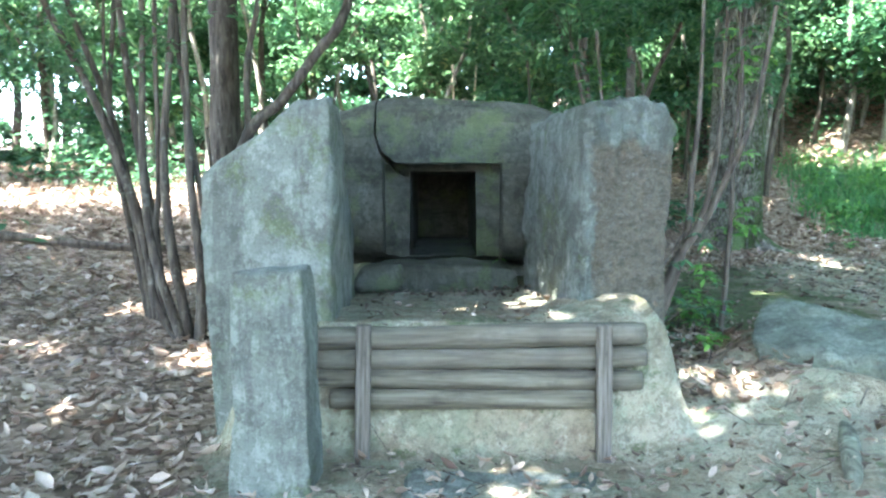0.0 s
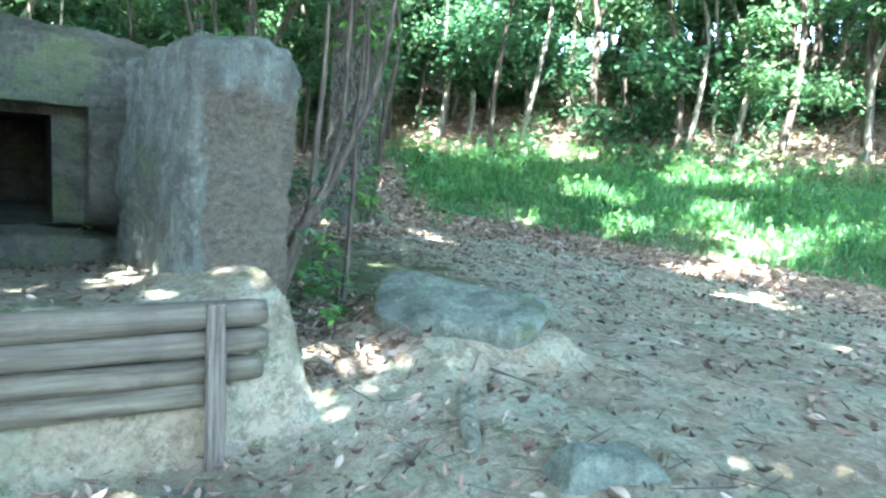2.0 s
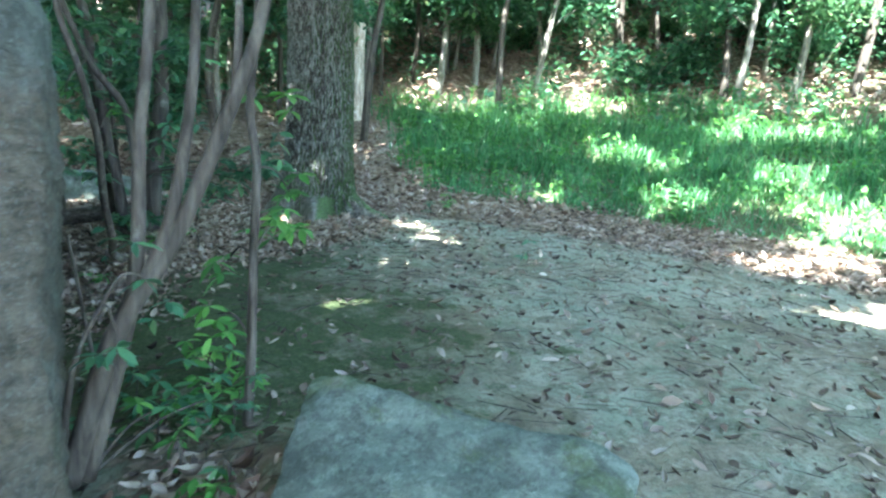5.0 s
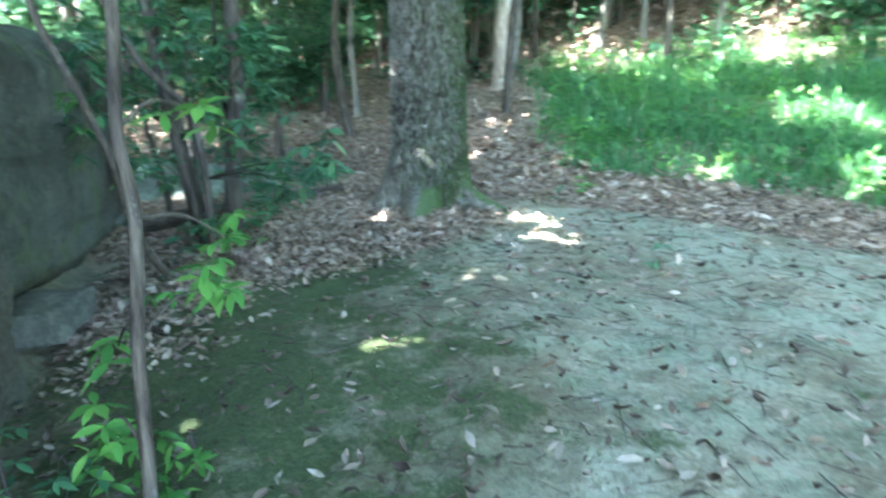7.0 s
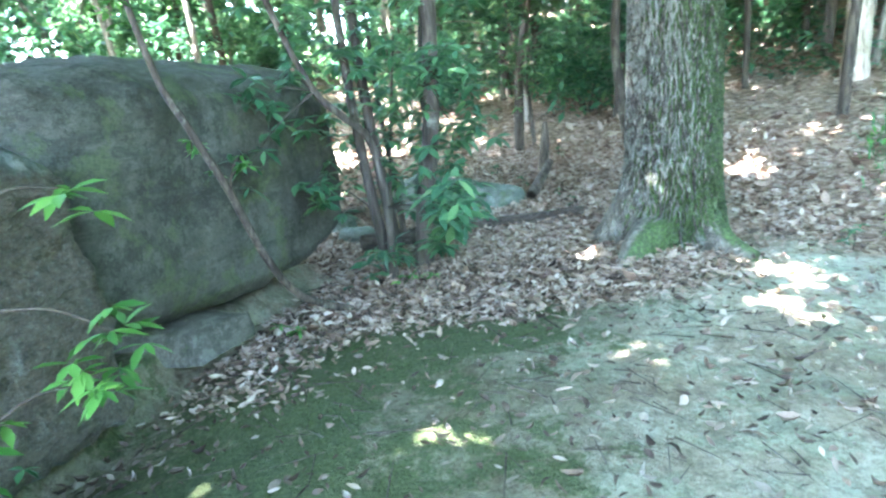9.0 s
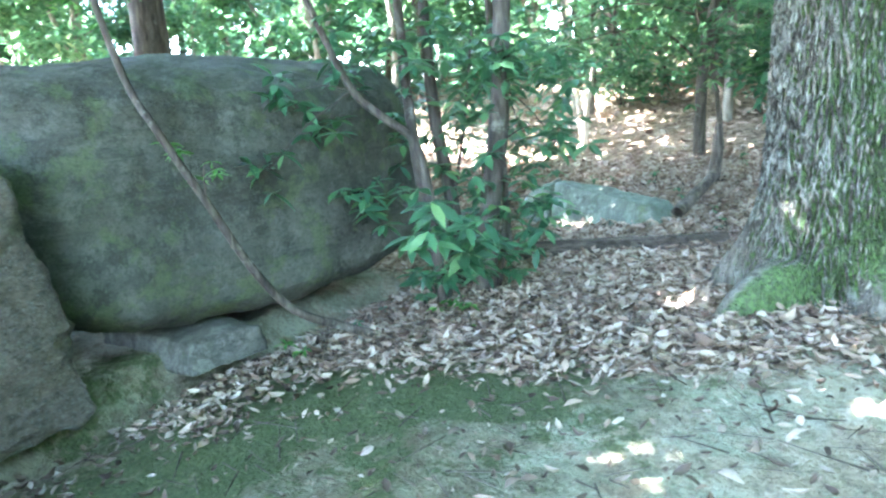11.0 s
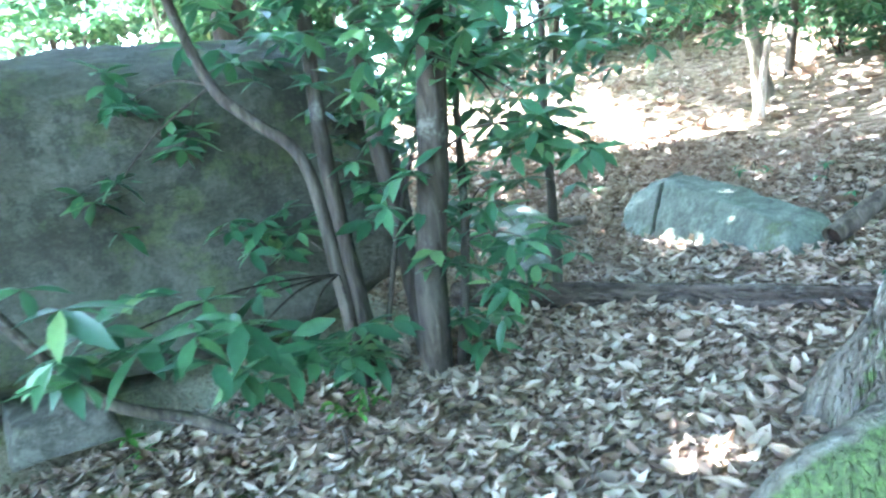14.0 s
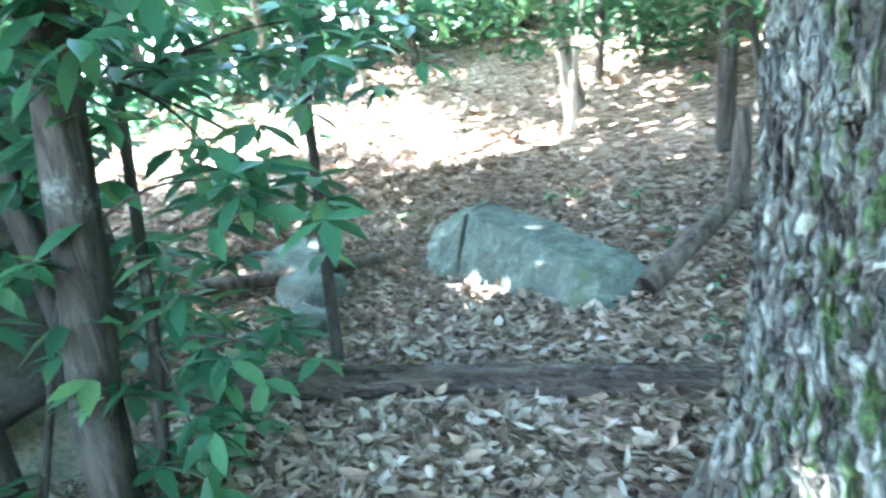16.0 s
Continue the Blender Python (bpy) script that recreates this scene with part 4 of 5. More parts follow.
def far_woods():
    rng = np.random.default_rng(17)
    kinds = [young_tree("forest_tree", "tall broadleaf tree in the woods on the slope", 140 + k, rng.uniform(9, 12), 0.13, 2400, 0.42, 0.12, 2.6, M_BARK, (M_CROWN, M_GREEN, M_CROWN)[k % 3]) for k in range(4)]
    first = [True] * 4
    for k in range(110):
        a = -0.5 + 3.6 * k / 110 + rng.normal() * 0.05
        d = rng.uniform(13, 30)
        x, y = 2 + math.cos(a) * (6.5 + d), 3 + math.sin(a) * (8.5 + d)
        m = pose(x, y, float(height(x, y)), 0, 0, rng.uniform(0, 360))
        if first[k % 4]:
            kinds[k % 4].matrix_basis = m
            first[k % 4] = False
        else:
            copy_thing(kinds[k % 4], m).scale = (rng.uniform(0.9, 1.3),) * 3


far_woods()

for k, (x, y, hgt, sp) in enumerate(((6.4, 13.4, 5.5, 1.7), (9.6, 13.8, 6.0, 1.9), (12.4, 10.6, 6.0, 2.0), (13.4, 13.4, 6.5, 2.0), (3.6, 14.6, 5.0, 1.5), (1.6, 17.0, 5.5, 1.7), (2.3, 13.4, 4.4, 1.3), (3.9, 13.0, 4.6, 1.3))):
    tr = young_tree("understory_tree", "spreading understory tree with dark layered foliage", 300 + k, hgt, 0.06, 3600, 0.15, 0.42, sp, M_STEM, M_GREEN if k % 2 else M_CROWN)
    tr.matrix_basis = pose(x, y, float(height(x, y)), 0, 0, 40 * k)


for k, (x, y, hgt, sp) in enumerate(((-8.4, 14.2, 4.0, 1.7), (-10.4, 15.2, 4.5, 1.8), (-7.2, 16.4, 4.2, 1.7), (-12.4, 13.6, 4.5, 1.8), (-9.4, 18.0, 5.0, 2.0), (-5.6, 18.2, 4.6, 1.8), (-14.0, 16.0, 5.0, 2.0), (-11.2, 11.4, 3.6, 1.5), (7.6, 17.0, 4.2, 1.7), (10.2, 16.6, 4.4, 1.7))):
    tr = young_tree("understory_tree", "low leafy tree spreading over the wooded slope", 330 + k, hgt, 0.05, 3600, 0.16, 0.08, sp, M_GREYBARK, M_CROWN if k % 3 else M_GREEN)
    tr.matrix_basis = pose(x, y, float(height(x, y)), 0, 0, 55 * k)


# ---- shrubs and saplings near the path ----
LEAF_MESHES = {}


def one_leaf(material):
    if material.name not in LEAF_MESHES:
        me = fast_mesh(LEAF_V, LEAF_T)
        me.materials.append(material)
        LEAF_MESHES[material.name] = me
    return LEAF_MESHES[material.name]


def stems_thing(name, label, category, at, lines, material, foliage=(), leafmat=None, leaf=0.10, seed=1, n_each=60, spread=0.16, single=0):
    """A plant of several stems given as (points, first radius, last radius), with whorls of leaves at the given places."""
    at = Vector(at)
    ob = thing(name, at, label, category)
    for k, (pts, r0, r1) in enumerate(lines):
        P = [Vector(p) - at for p in pts]
        rr = [r0 + (r1 - r0) * i / (len(P) - 1) for i in range(len(P))]
        part("stem", tube_mesh(P, rr, 12 if r0 > 0.03 else 8, 0.14, k + seed, 7), material, ob)
    if foliage:
        rng = np.random.default_rng(seed)
        allp = [Vector(p) - at for pts, _, _ in lines for p in pts]
        for f in foliage:
            c = Vector(f[:3]) - at
            w = f[3] if len(f) > 3 else spread
            near = min(allp, key=lambda q: (q - c).length)
            twig_m = near.lerp(c, 0.5) + Vector((0, 0, 0.05))
            twig = part("twig", tube_mesh([near, twig_m, c], [0.007, 0.005, 0.003], 5, 0, 0, 4), material, ob)
            pos, yaw, pit = [], [], []
            for j in range(int(n_each * (w / spread) ** 1.5 / 5) + 1):
                hub = c + Vector(rng.normal(size=3)) * w * 0.6
                a0 = rng.uniform(0, 6.28)
                for q in range(int(rng.integers(4, 7))):
                    pos.append(tuple(hub))
                    yaw.append(a0 + q * 6.28 / 5.5 + rng.normal() * 0.25)
                    pit.append(rng.normal(-0.25, 0.3))
            m = len(pos)
            rol, siz = rng.normal(0, 0.35, m), leaf * rng.uniform(0.65, 1.25, m)
            if single >= m:
                single -= m
                for q in range(m):
                    lf = part("leaf", one_leaf(leafmat or M_GREEN), None, twig)
                    lf.matrix_basis = Matrix.LocRotScale(pos[q], Euler((rol[q], -pit[q], yaw[q])), (siz[q],) * 3)
            else:
                tagged(part("leaf_spray", leaves_mesh(np.array(pos), np.array(yaw), np.array(pit), rol, siz, 1.0), leafmat or M_GREEN, twig), kind="stuff")
    return ob


stems_thing("multi_stem_tree", "clump of slender dark stems rising beside the sloping slab", "tree", (-2.15, 5.7, 0.1), [
    ([(-2.12, 5.7, 0.05), (-2.10, 5.75, 0.75), (-2.2, 5.84, 1.63), (-2.25, 5.98, 3.1), (-2.2, 6.1, 4.6)], 0.05, 0.02),
    ([(-2.18, 5.72, 0.05), (-2.37, 5.78, 1.05), (-2.42, 5.86, 1.88), (-2.35, 5.98, 3.1), (-2.3, 6.0, 4.6)], 0.05, 0.02),
    ([(-2.22, 5.68, 0.05), (-2.5, 5.75, 0.9), (-2.6, 5.83, 1.7), (-2.62, 5.98, 3.1), (-2.7, 6.0, 4.8)], 0.045, 0.018),
    ([(-2.1, 5.8, 0.05), (-2.0, 5.8, 0.7), (-2.3, 6.0, 2.4), (-2.4, 6.1, 4.0)], 0.04, 0.016),
    ([(-2.26, 5.74, 0.05), (-2.55, 5.8, 0.6), (-2.5, 5.9, 1.5), (-2.52, 6.0, 3.0), (-2.45, 6.1, 4.5)], 0.034, 0.015),
    ([(-2.05, 5.75, 0.05), (-1.92, 5.76, 0.5), (-1.98, 5.85, 1.2), (-2.08, 5.95, 2.0)], 0.03, 0.012)], M_STEM,
    [(-2.3, 5.9, 3.3, 0.4), (-2.7, 6.0, 3.6, 0.5), (-2.2, 6.0, 4.3, 0.5), (-2.5, 5.7, 2.7, 0.25)], M_CROWN, 0.09, 3)
stems_thing("multi_stem_tree", "clump of spreading dark stems on the leafy slope", "tree", (-2.75, 6.4, 0.1), [
    ([(-2.75, 6.4, 0.05), (-2.80, 6.3, 0.9), (-2.95, 6.2, 1.6), (-3.15, 6.1, 2.3), (-3.62, 6.1, 3.3), (-4.0, 6.1, 4.4)], 0.06, 0.02),
    ([(-2.72, 6.38, 0.05), (-2.72, 6.3, 1.0), (-2.80, 6.2, 1.9), (-2.88, 6.1, 3.2), (-2.9, 6.1, 4.5)], 0.055, 0.02),
    ([(-2.8, 6.42, 0.05), (-2.95, 6.4, 1.2), (-3.1, 6.3, 2.2), (-3.45, 6.2, 3.4), (-3.5, 6.2, 4.6)], 0.045, 0.018),
    ([(-2.95, 6.2, 1.6), (-3.05, 6.15, 2.4), (-3.0, 6.1, 3.3)], 0.025, 0.012),
    ([(-2.85, 6.45, 0.05), (-3.05, 6.5, 1.1), (-3.2, 6.5, 2.1), (-3.1, 6.5, 3.4), (-3.2, 6.5, 4.4)], 0.035, 0.015)], M_STEM,
    [(-3.6, 6.1, 3.4, 0.5), (-3.0, 6.1, 3.5, 0.5), (-4.0, 6.1, 4.2, 0.5), (-3.3, 6.0, 2.7, 0.3)], M_CROWN, 0.09, 4)
stems_thing("leaning_tree", "bare leaning trunk resting over the sloping slab", "tree", (-2.3, 6.7, 0.2), [
    ([(-2.45, 6.7, 0.1), (-2.2, 6.7, 1.2), (-1.92, 6.68, 2.01), (-1.59, 6.71, 2.33), (-1.25, 6.75, 2.79), (-0.96, 6.8, 3.23), (-0.7, 7.0, 4.4)], 0.06, 0.045),
    ([(-1.92, 6.68, 2.01), (-1.95, 6.8, 2.7), (-1.85, 6.9, 3.4), (-1.9, 7.0, 4.4)], 0.04, 0.02)], M_STEM, [(-0.9, 6.8, 3.6, 0.4), (-1.8, 6.9, 3.8, 0.4), (-1.2, 6.8, 4.2, 0.5)], M_CROWN, 0.09, 14)
stems_thing("shrub", "bare-stemmed shrub leaning away from the split-faced slab", "shrub", (1.5, 4.65, 0.5), [
    ([(1.47, 4.65, 0.5), (1.62, 4.61, 0.97), (1.80, 4.58, 1.27), (1.99, 4.53, 1.72), (2.10, 4.53, 2.07), (2.2, 4.5, 2.8)], 0.036, 0.014),
    ([(1.52, 4.66, 0.5), (1.68, 4.62, 1.1), (1.73, 4.66, 1.6), (1.79, 4.73, 2.05), (1.82, 4.8, 2.9)], 0.030, 0.012),
    ([(1.62, 4.61, 0.97), (1.78, 4.58, 1.3), (1.87, 4.60, 1.7), (1.91, 4.65, 2.06), (1.95, 4.7, 2.8)], 0.026, 0.011),
    ([(1.44, 4.6, 0.5), (1.50, 4.55, 0.9), (1.58, 4.5, 1.1)], 0.014, 0.006),
    ([(1.99, 4.53, 1.72), (2.02, 4.58, 2.1), (1.98, 4.6, 2.7)], 0.016, 0.008)], M_STEM,
    [(1.62, 4.5, 1.0, 0.10), (1.70, 4.5, 1.18, 0.09), (1.8, 4.85, 0.62, 0.2), (2.0, 4.9, 0.6, 0.2), (1.65, 5.0, 0.65, 0.18), (1.9, 4.6, 2.5, 0.3), (2.1, 4.5, 2.7, 0.3), (1.6, 5.3, 3.0, 0.5), (2.2, 5.4, 3.3, 0.5), (1.8, 5.9, 3.2, 0.5), (1.3, 5.2, 3.3, 0.5), (2.3, 4.7, 3.4, 0.5)], M_GREEN, 0.075, 5, 30, single=300)
stems_thing("sapling", "thin leaning stem curving in front of the chamber block", "sapling", (1.85, 7.62, 0.55), [
    ([(2.02, 7.92, 0.53), (1.89, 7.76, 0.62), (1.86, 7.46, 0.80), (1.81, 7.26, 1.08), (1.78, 7.05, 1.5), (1.7, 6.89, 1.88), (1.61, 6.8, 2.2), (1.5, 6.7, 3.0)], 0.03, 0.016)],
    M_STEM, [(1.62, 7.0, 1.75, 0.08), (1.9, 7.0, 1.7, 0.06), (1.5, 6.8, 2.6, 0.2)], M_FRESH, 0.08, 6, single=120)
stems_thing("shrub", "large evergreen shrub of several stems with glossy leaves", "shrub", (2.1, 8.75, 0.5), [
    ([(2.26, 8.82, 0.42), (2.32, 8.81, 1.0), (2.41, 8.86, 1.6), (2.45, 8.9, 2.1), (2.48, 9.0, 3.3)], 0.08, 0.055),
    ([(2.08, 8.6, 0.5), (2.0, 8.58, 1.1), (1.93, 8.57, 1.72), (1.86, 8.62, 2.38), (1.8, 8.7, 3.4)], 0.046, 0.028),
    ([(2.12, 8.5, 0.5), (2.15, 8.45, 1.15), (2.09, 8.41, 1.65), (1.95, 8.26, 1.86), (1.83, 8.15, 2.03), (1.68, 8.07, 2.42), (1.48, 7.94, 3.15)], 0.034, 0.020),
    ([(2.04, 8.9, 0.5), (1.98, 8.88, 1.2), (1.92, 8.84, 1.84), (1.85, 8.9, 2.6), (1.8, 9.0, 3.4)], 0.055, 0.03),
    ([(2.14, 8.55, 0.5), (2.08, 8.7, 0.9), (2.05, 8.83, 1.28), (2.04, 9.03, 1.79), (2.1, 9.1, 2.4)], 0.016, 0.008),
    ([(2.3, 8.9, 0.5), (2.36, 9.0, 1.2), (2.3, 9.1, 2.0), (2.35, 9.2, 2.9)], 0.025, 0.012)], M_BARK,
    [(2.26, 9.3, 1.97, 0.2), (2.37, 9.6, 2.03, 0.22), (2.44, 9.0, 2.05, 0.16), (2.27, 9.4, 1.69, 0.18), (2.45, 9.6, 1.56, 0.14), (1.85, 9.5, 2.17, 0.25), (2.39, 10.0, 2.15, 0.2), (2.55, 8.65, 2.2, 0.16),
     (2.92, 7.42, 1.32, 0.14), (2.86, 7.62, 1.22, 0.15), (2.78, 7.85, 1.16, 0.15), (2.74, 8.05, 1.08, 0.12), (2.6, 8.3, 1.0, 0.14), (2.1, 8.4, 0.8, 0.14), (1.53, 7.86, 2.02, 0.12), (1.68, 8.04, 1.83, 0.12),
     (1.5, 7.63, 1.55, 0.12), (2.4, 9.09, 1.43, 0.2), (2.56, 9.25, 1.15, 0.18), (2.2, 8.77, 1.49, 0.18), (2.35, 8.9, 1.25, 0.16), (2.5, 9.0, 1.0, 0.16), (2.3, 8.8, 1.9, 0.2),
     # The sprays from 3.6 m up are added to block skylight.
     (2.5, 8.95, 2.2, 0.25), (2.1, 8.6, 2.3, 0.25), (2.6, 9.2, 1.7, 0.2), (1.6, 8.3, 2.5, 0.25), (2.0, 9.0, 2.8, 0.4), (2.4, 8.95, 0.8, 0.14), (1.75, 8.3, 1.35, 0.2), (1.8, 8.9, 1.8, 0.28), (1.6, 8.5, 2.2, 0.28), (1.9, 9.3, 1.2, 0.2), (2.0, 8.5, 0.7, 0.15), (1.3, 7.0, 3.7, 0.5), (1.6, 8.2, 3.7, 0.5), (1.0, 7.8, 3.8, 0.5), (1.4, 8.8, 3.6, 0.5), (0.8, 8.6, 3.9, 0.5), (2.3, 8.4, 3.8, 0.4), (1.0, 6.4, 3.9, 0.5)], M_GREEN, 0.145, 8, 46, single=300)
stems_thing("sapling", "slim grey sapling with fresh leaves growing by the path", "sapling", (2.15, 5.3, 0.4), [
    ([(2.13, 5.06, 0.30), (2.16, 5.06, 0.75), (2.18, 5.08, 1.1), (2.215, 5.13, 1.45), (2.20, 5.15, 1.7), (2.24, 5.14, 2.1), (2.24, 5.1, 2.8)], 0.023, 0.015),
    ([(1.62, 5.45, 0.45), (1.58, 5.5, 0.8), (1.54, 5.52, 1.15)], 0.011, 0.006)], M_STEM,
    [(2.45, 5.4, 1.30, 0.12), (2.38, 5.34, 1.16, 0.11), (2.1, 5.2, 1.05, 0.06), (2.05, 5.15, 0.85, 0.06), (2.36, 5.4, 1.75, 0.07), (2.26, 5.2, 2.4, 0.2)], M_FRESH, 0.10, 9, 60, single=300)
for k, (x, y, s) in enumerate(((1.75, 5.55, 0.2), (2.05, 5.4, 0.22), (2.2, 5.55, 0.16), (1.6, 5.2, 0.2), (1.75, 4.95, 0.18), (2.05, 5.0, 0.16), (1.85, 8.05, 0.14), (2.35, 8.4, 0.12), (1.7, 7.5, 0.1), (5.2, 7.1, 0.09), (1.72, 4.25, 0.12), (1.92, 4.55, 0.13), (1.62, 4.5, 0.12), (2.02, 5.15, 0.2), (1.8, 4.75, 0.16), (1.4, 4.08, 0.10), (2.55, 8.2, 0.1), (5.9, 9.6, 0.22), (5.5, 9.4, 0.14))):
    z = float(height(x, y))
    stems_thing("ground_plant", "low clump of fresh green leaves growing from the soil", "plant", (x, y, z), [([(x, y, z - 0.03), (x + 0.02, y, z + s * 0.5), (x + 0.03, y + 0.02, z + s * 0.8)], 0.005, 0.003)],
                M_STEM, [(x, y, z + s * 0.7, s * 0.9)], M_FRESH if k % 3 else M_GREEN, 0.085, 60 + k, 40, 0.2, single=60)
stems_thing("seedling", "tiny pale green seedling growing on the sill stone", "plant", (0.5, 5.86, 0.78), [([(0.5, 5.86, 0.76), (0.505, 5.86, 0.80), (0.51, 5.86, 0.845)], 0.004, 0.003)], M_STEM, [(0.51, 5.86, 0.85, 0.015)], M_FRESH, 0.07, 97, 4, 0.2, single=20)
stems_thing("sapling", "pale two-stemmed sapling on the sunlit leaf slope", "sapling", (0.4, 14.16, 1.2), [
    ([(0.4, 14.16, 1.15), (0.36, 14.2, 1.7), (0.26, 14.2, 2.4), (0.2, 14.3, 4.0)], 0.042, 0.02),
    ([(0.44, 14.16, 1.15), (0.50, 14.2, 1.8), (0.62, 14.3, 2.6), (0.7, 14.4, 4.0)], 0.045, 0.018)], M_PALE, [(0.3, 14.2, 3.4, 0.5), (0.6, 14.3, 3.0, 0.5), (0.2, 14.0, 2.6, 0.3)], M_CROWN, 0.1, 10, 40)
stems_thing("understory_tree", "slender tree with drooping sprays of small leaves over the slope", "tree", (2.5, 13.7, 1.0), [
    ([(2.5, 13.7, float(height(2.5, 13.7)) - 0.1), (2.45, 13.6, 1.9), (2.3, 13.4, 2.7), (2.2, 13.3, 3.6)], 0.035, 0.015),
    ([(2.45, 13.6, 1.9), (2.1, 13.0, 2.5), (1.75, 12.4, 2.55), (1.4, 11.7, 2.4)], 0.016, 0.005),
    ([(2.45, 13.6, 1.9), (2.6, 13.0, 2.45), (2.9, 12.4, 2.6), (3.2, 12.0, 2.5)], 0.014, 0.005),
    ([(2.3, 13.4, 2.7), (1.7, 13.1, 2.9), (1.1, 12.8, 2.8), (0.6, 12.4, 2.6)], 0.014, 0.005),
    ([(2.3, 13.4, 2.7), (2.9, 13.3, 2.9), (3.5, 13.0, 2.8)], 0.012, 0.005)], M_STEM,
    [(1.4, 11.6, 2.35, 0.22), (1.65, 12.1, 2.45, 0.25), (1.9, 12.6, 2.4, 0.25), (2.2, 12.9, 2.3, 0.25), (1.6, 12.4, 2.15, 0.2), (2.6, 12.9, 2.35, 0.28), (3.0, 12.3, 2.45, 0.28), (3.2, 12.0, 2.6, 0.22),
     (1.2, 12.8, 2.6, 0.28), (0.7, 12.5, 2.5, 0.28), (0.9, 12.6, 2.9, 0.3), (3.4, 13.0, 2.6, 0.28), (2.3, 13.2, 3.2, 0.35), (1.8, 13.1, 3.0, 0.3), (2.9, 13.2, 3.1, 0.3), (2.4, 12.6, 2.75, 0.3), (1.5, 11.9, 2.2, 0.3), (2.0, 12.4, 2.15, 0.3), (2.7, 12.6, 2.15, 0.3), (1.0, 12.6, 2.3, 0.3)], M_CROWN, 0.12, 88, 75, 0.25)
for k, (x, y, q) in enumerate(((2.2, 12.2, 0.13), (2.6, 11.9, 0.12), (0.9, 12.1, 0.14), (1.5, 12.4, 0.16), (3.1, 11.4, 0.12), (0.2, 12.0, 0.15), (3.3, 10.9, 0.1), (2.9, 13.0, 0.16))):
    z = float(height(x, y))
    stems_thing("ground_plant", "small green seedling growing through the dry leaves", "plant", (x, y, z), [([(x, y, z - 0.03), (x + 0.02, y, z + q * 0.6), (x + 0.03, y + 0.02, z + q)], 0.005, 0.003)],
                M_STEM, [(x, y, z + q * 0.9, q * 0.8)], M_GREEN, 0.07, 110 + k, 30, 0.2, single=60)
stems_thing("sapling", "dark slender sapling among the rocks and dry leaves", "sapling", (1.6, 10.17, 0.5), [
    ([(1.66, 10.1, 0.5), (1.6, 10.17, 1.0), (1.45, 10.32, 1.79), (1.37, 10.44, 2.35), (1.3, 10.5, 3.4)], 0.035, 0.018)], M_BARK,
    [(1.3, 10.3, 1.5, 0.2), (1.5, 10.2, 1.9, 0.25), (1.2, 10.4, 2.3, 0.3), (1.7, 10.3, 2.4, 0.3), (1.0, 10.4, 1.9, 0.25)], M_GREEN, 0.11, 11, 26, single=150)
for k, (x, y, b) in enumerate(((15.2, 11.5, 0.4), (16.2, 10.9, -0.5), (16.9, 10.4, 0.3), (12.3, 13.2, -0.3))):
    z = float(height(x, y))
    stems_thing("slope_tree", "crooked grey trunk on the wooded slope", "tree", (x, y, z), [
        ([(x, y, z - 0.2), (x + b * 0.3, y, z + 1.2), (x - b * 0.2, y + 0.2, z + 2.6), (x + b, y + 0.3, z + 4.2), (x + b * 1.4, y + 0.4, z + 6.5)], 0.11, 0.05),
        ([(x - b * 0.2, y + 0.2, z + 2.6), (x - b, y, z + 3.6), (x - b * 1.6, y, z + 5.5)], 0.06, 0.03)], M_PALE if k == 1 else M_STEM,
        [(x + b, y, z + 5, 0.9), (x - b, y, z + 4.6, 0.9)], M_CROWN, 0.13, 70 + k, 50)
stems_thing("broken_trunk", "pale broken trunk standing on the leaf slope", "trunk", (6.98, 15.13, 1.5), [
    ([(6.98, 15.13, 1.3), (7.0, 15.1, 2.2), (7.05, 15.1, 3.1), (7.1, 15.1, 3.5)], 0.20, 0.12)], M_PALE)
stems_thing("pale_tree", "pale sunlit trunk standing in the grass", "tree", (13.33, 15.21, 2.2), [
    ([(13.33, 15.21, 2.0), (13.3, 15.2, 3.2), (13.35, 15.3, 4.6), (13.4, 15.3, 7.0)], 0.16, 0.1)], M_PALE, [(13.3, 15.2, 6.5, 0.9)], M_CROWN, 0.14, 12, 40)


# ---- dead wood ----
def bark_log(length, r0, r1, bend, seed, rings=220, sides=64):
    """A log along x with furrowed bark and rough ends."""
    verts, faces = [], []
    for i in range(rings + 1):
        t = i / rings
        x = length * t
        for k in range(sides):
            a = 2 * math.pi * k / sides
            ca, sa = math.cos(a), math.sin(a)
            r = r0 + (r1 - r0) * t
            f = 0.8 * abs(noise.noise((x * 7, ca * 5.5 + seed, sa * 5.5))) + 0.5 * abs(noise.noise((x * 22, ca * 9 + seed, sa * 9)))
            r *= 1.10 - 0.85 * max(0.0, 0.35 - f) * 2 + 0.05 * noise.noise((x * 2.0, seed, 0))
            e = min(i, rings - i)
            r *= 0.0 if e == 0 else 0.8 if e == 1 else 1
            verts.append((x, r * ca + bend * math.sin(math.pi * t), r * sa))
    for i in range(rings):
        for k in range(sides):
            k2 = (k + 1) % sides
            faces.append((i * sides + k, i * sides + k2, (i + 1) * sides + k2, (i + 1) * sides + k))
    return mesh_from(verts, faces)


M_LOGBARK = bark_material("fallen_log_bark", (0.075, 0.06, 0.048), (0.15, 0.128, 0.105), (0.2, 0.19, 0.165), None, 1.3, 0.56, (1.5, 10, 10))
fallen = part("fallen_log", bark_log(2.30, 0.070, 0.064, 0.02, 5.0), M_LOGBARK)
fallen.location = (1.46, 9.42, 0.662)
fallen.rotation_euler = (0, radians(0.3), math.atan2(1.18, 1.90))
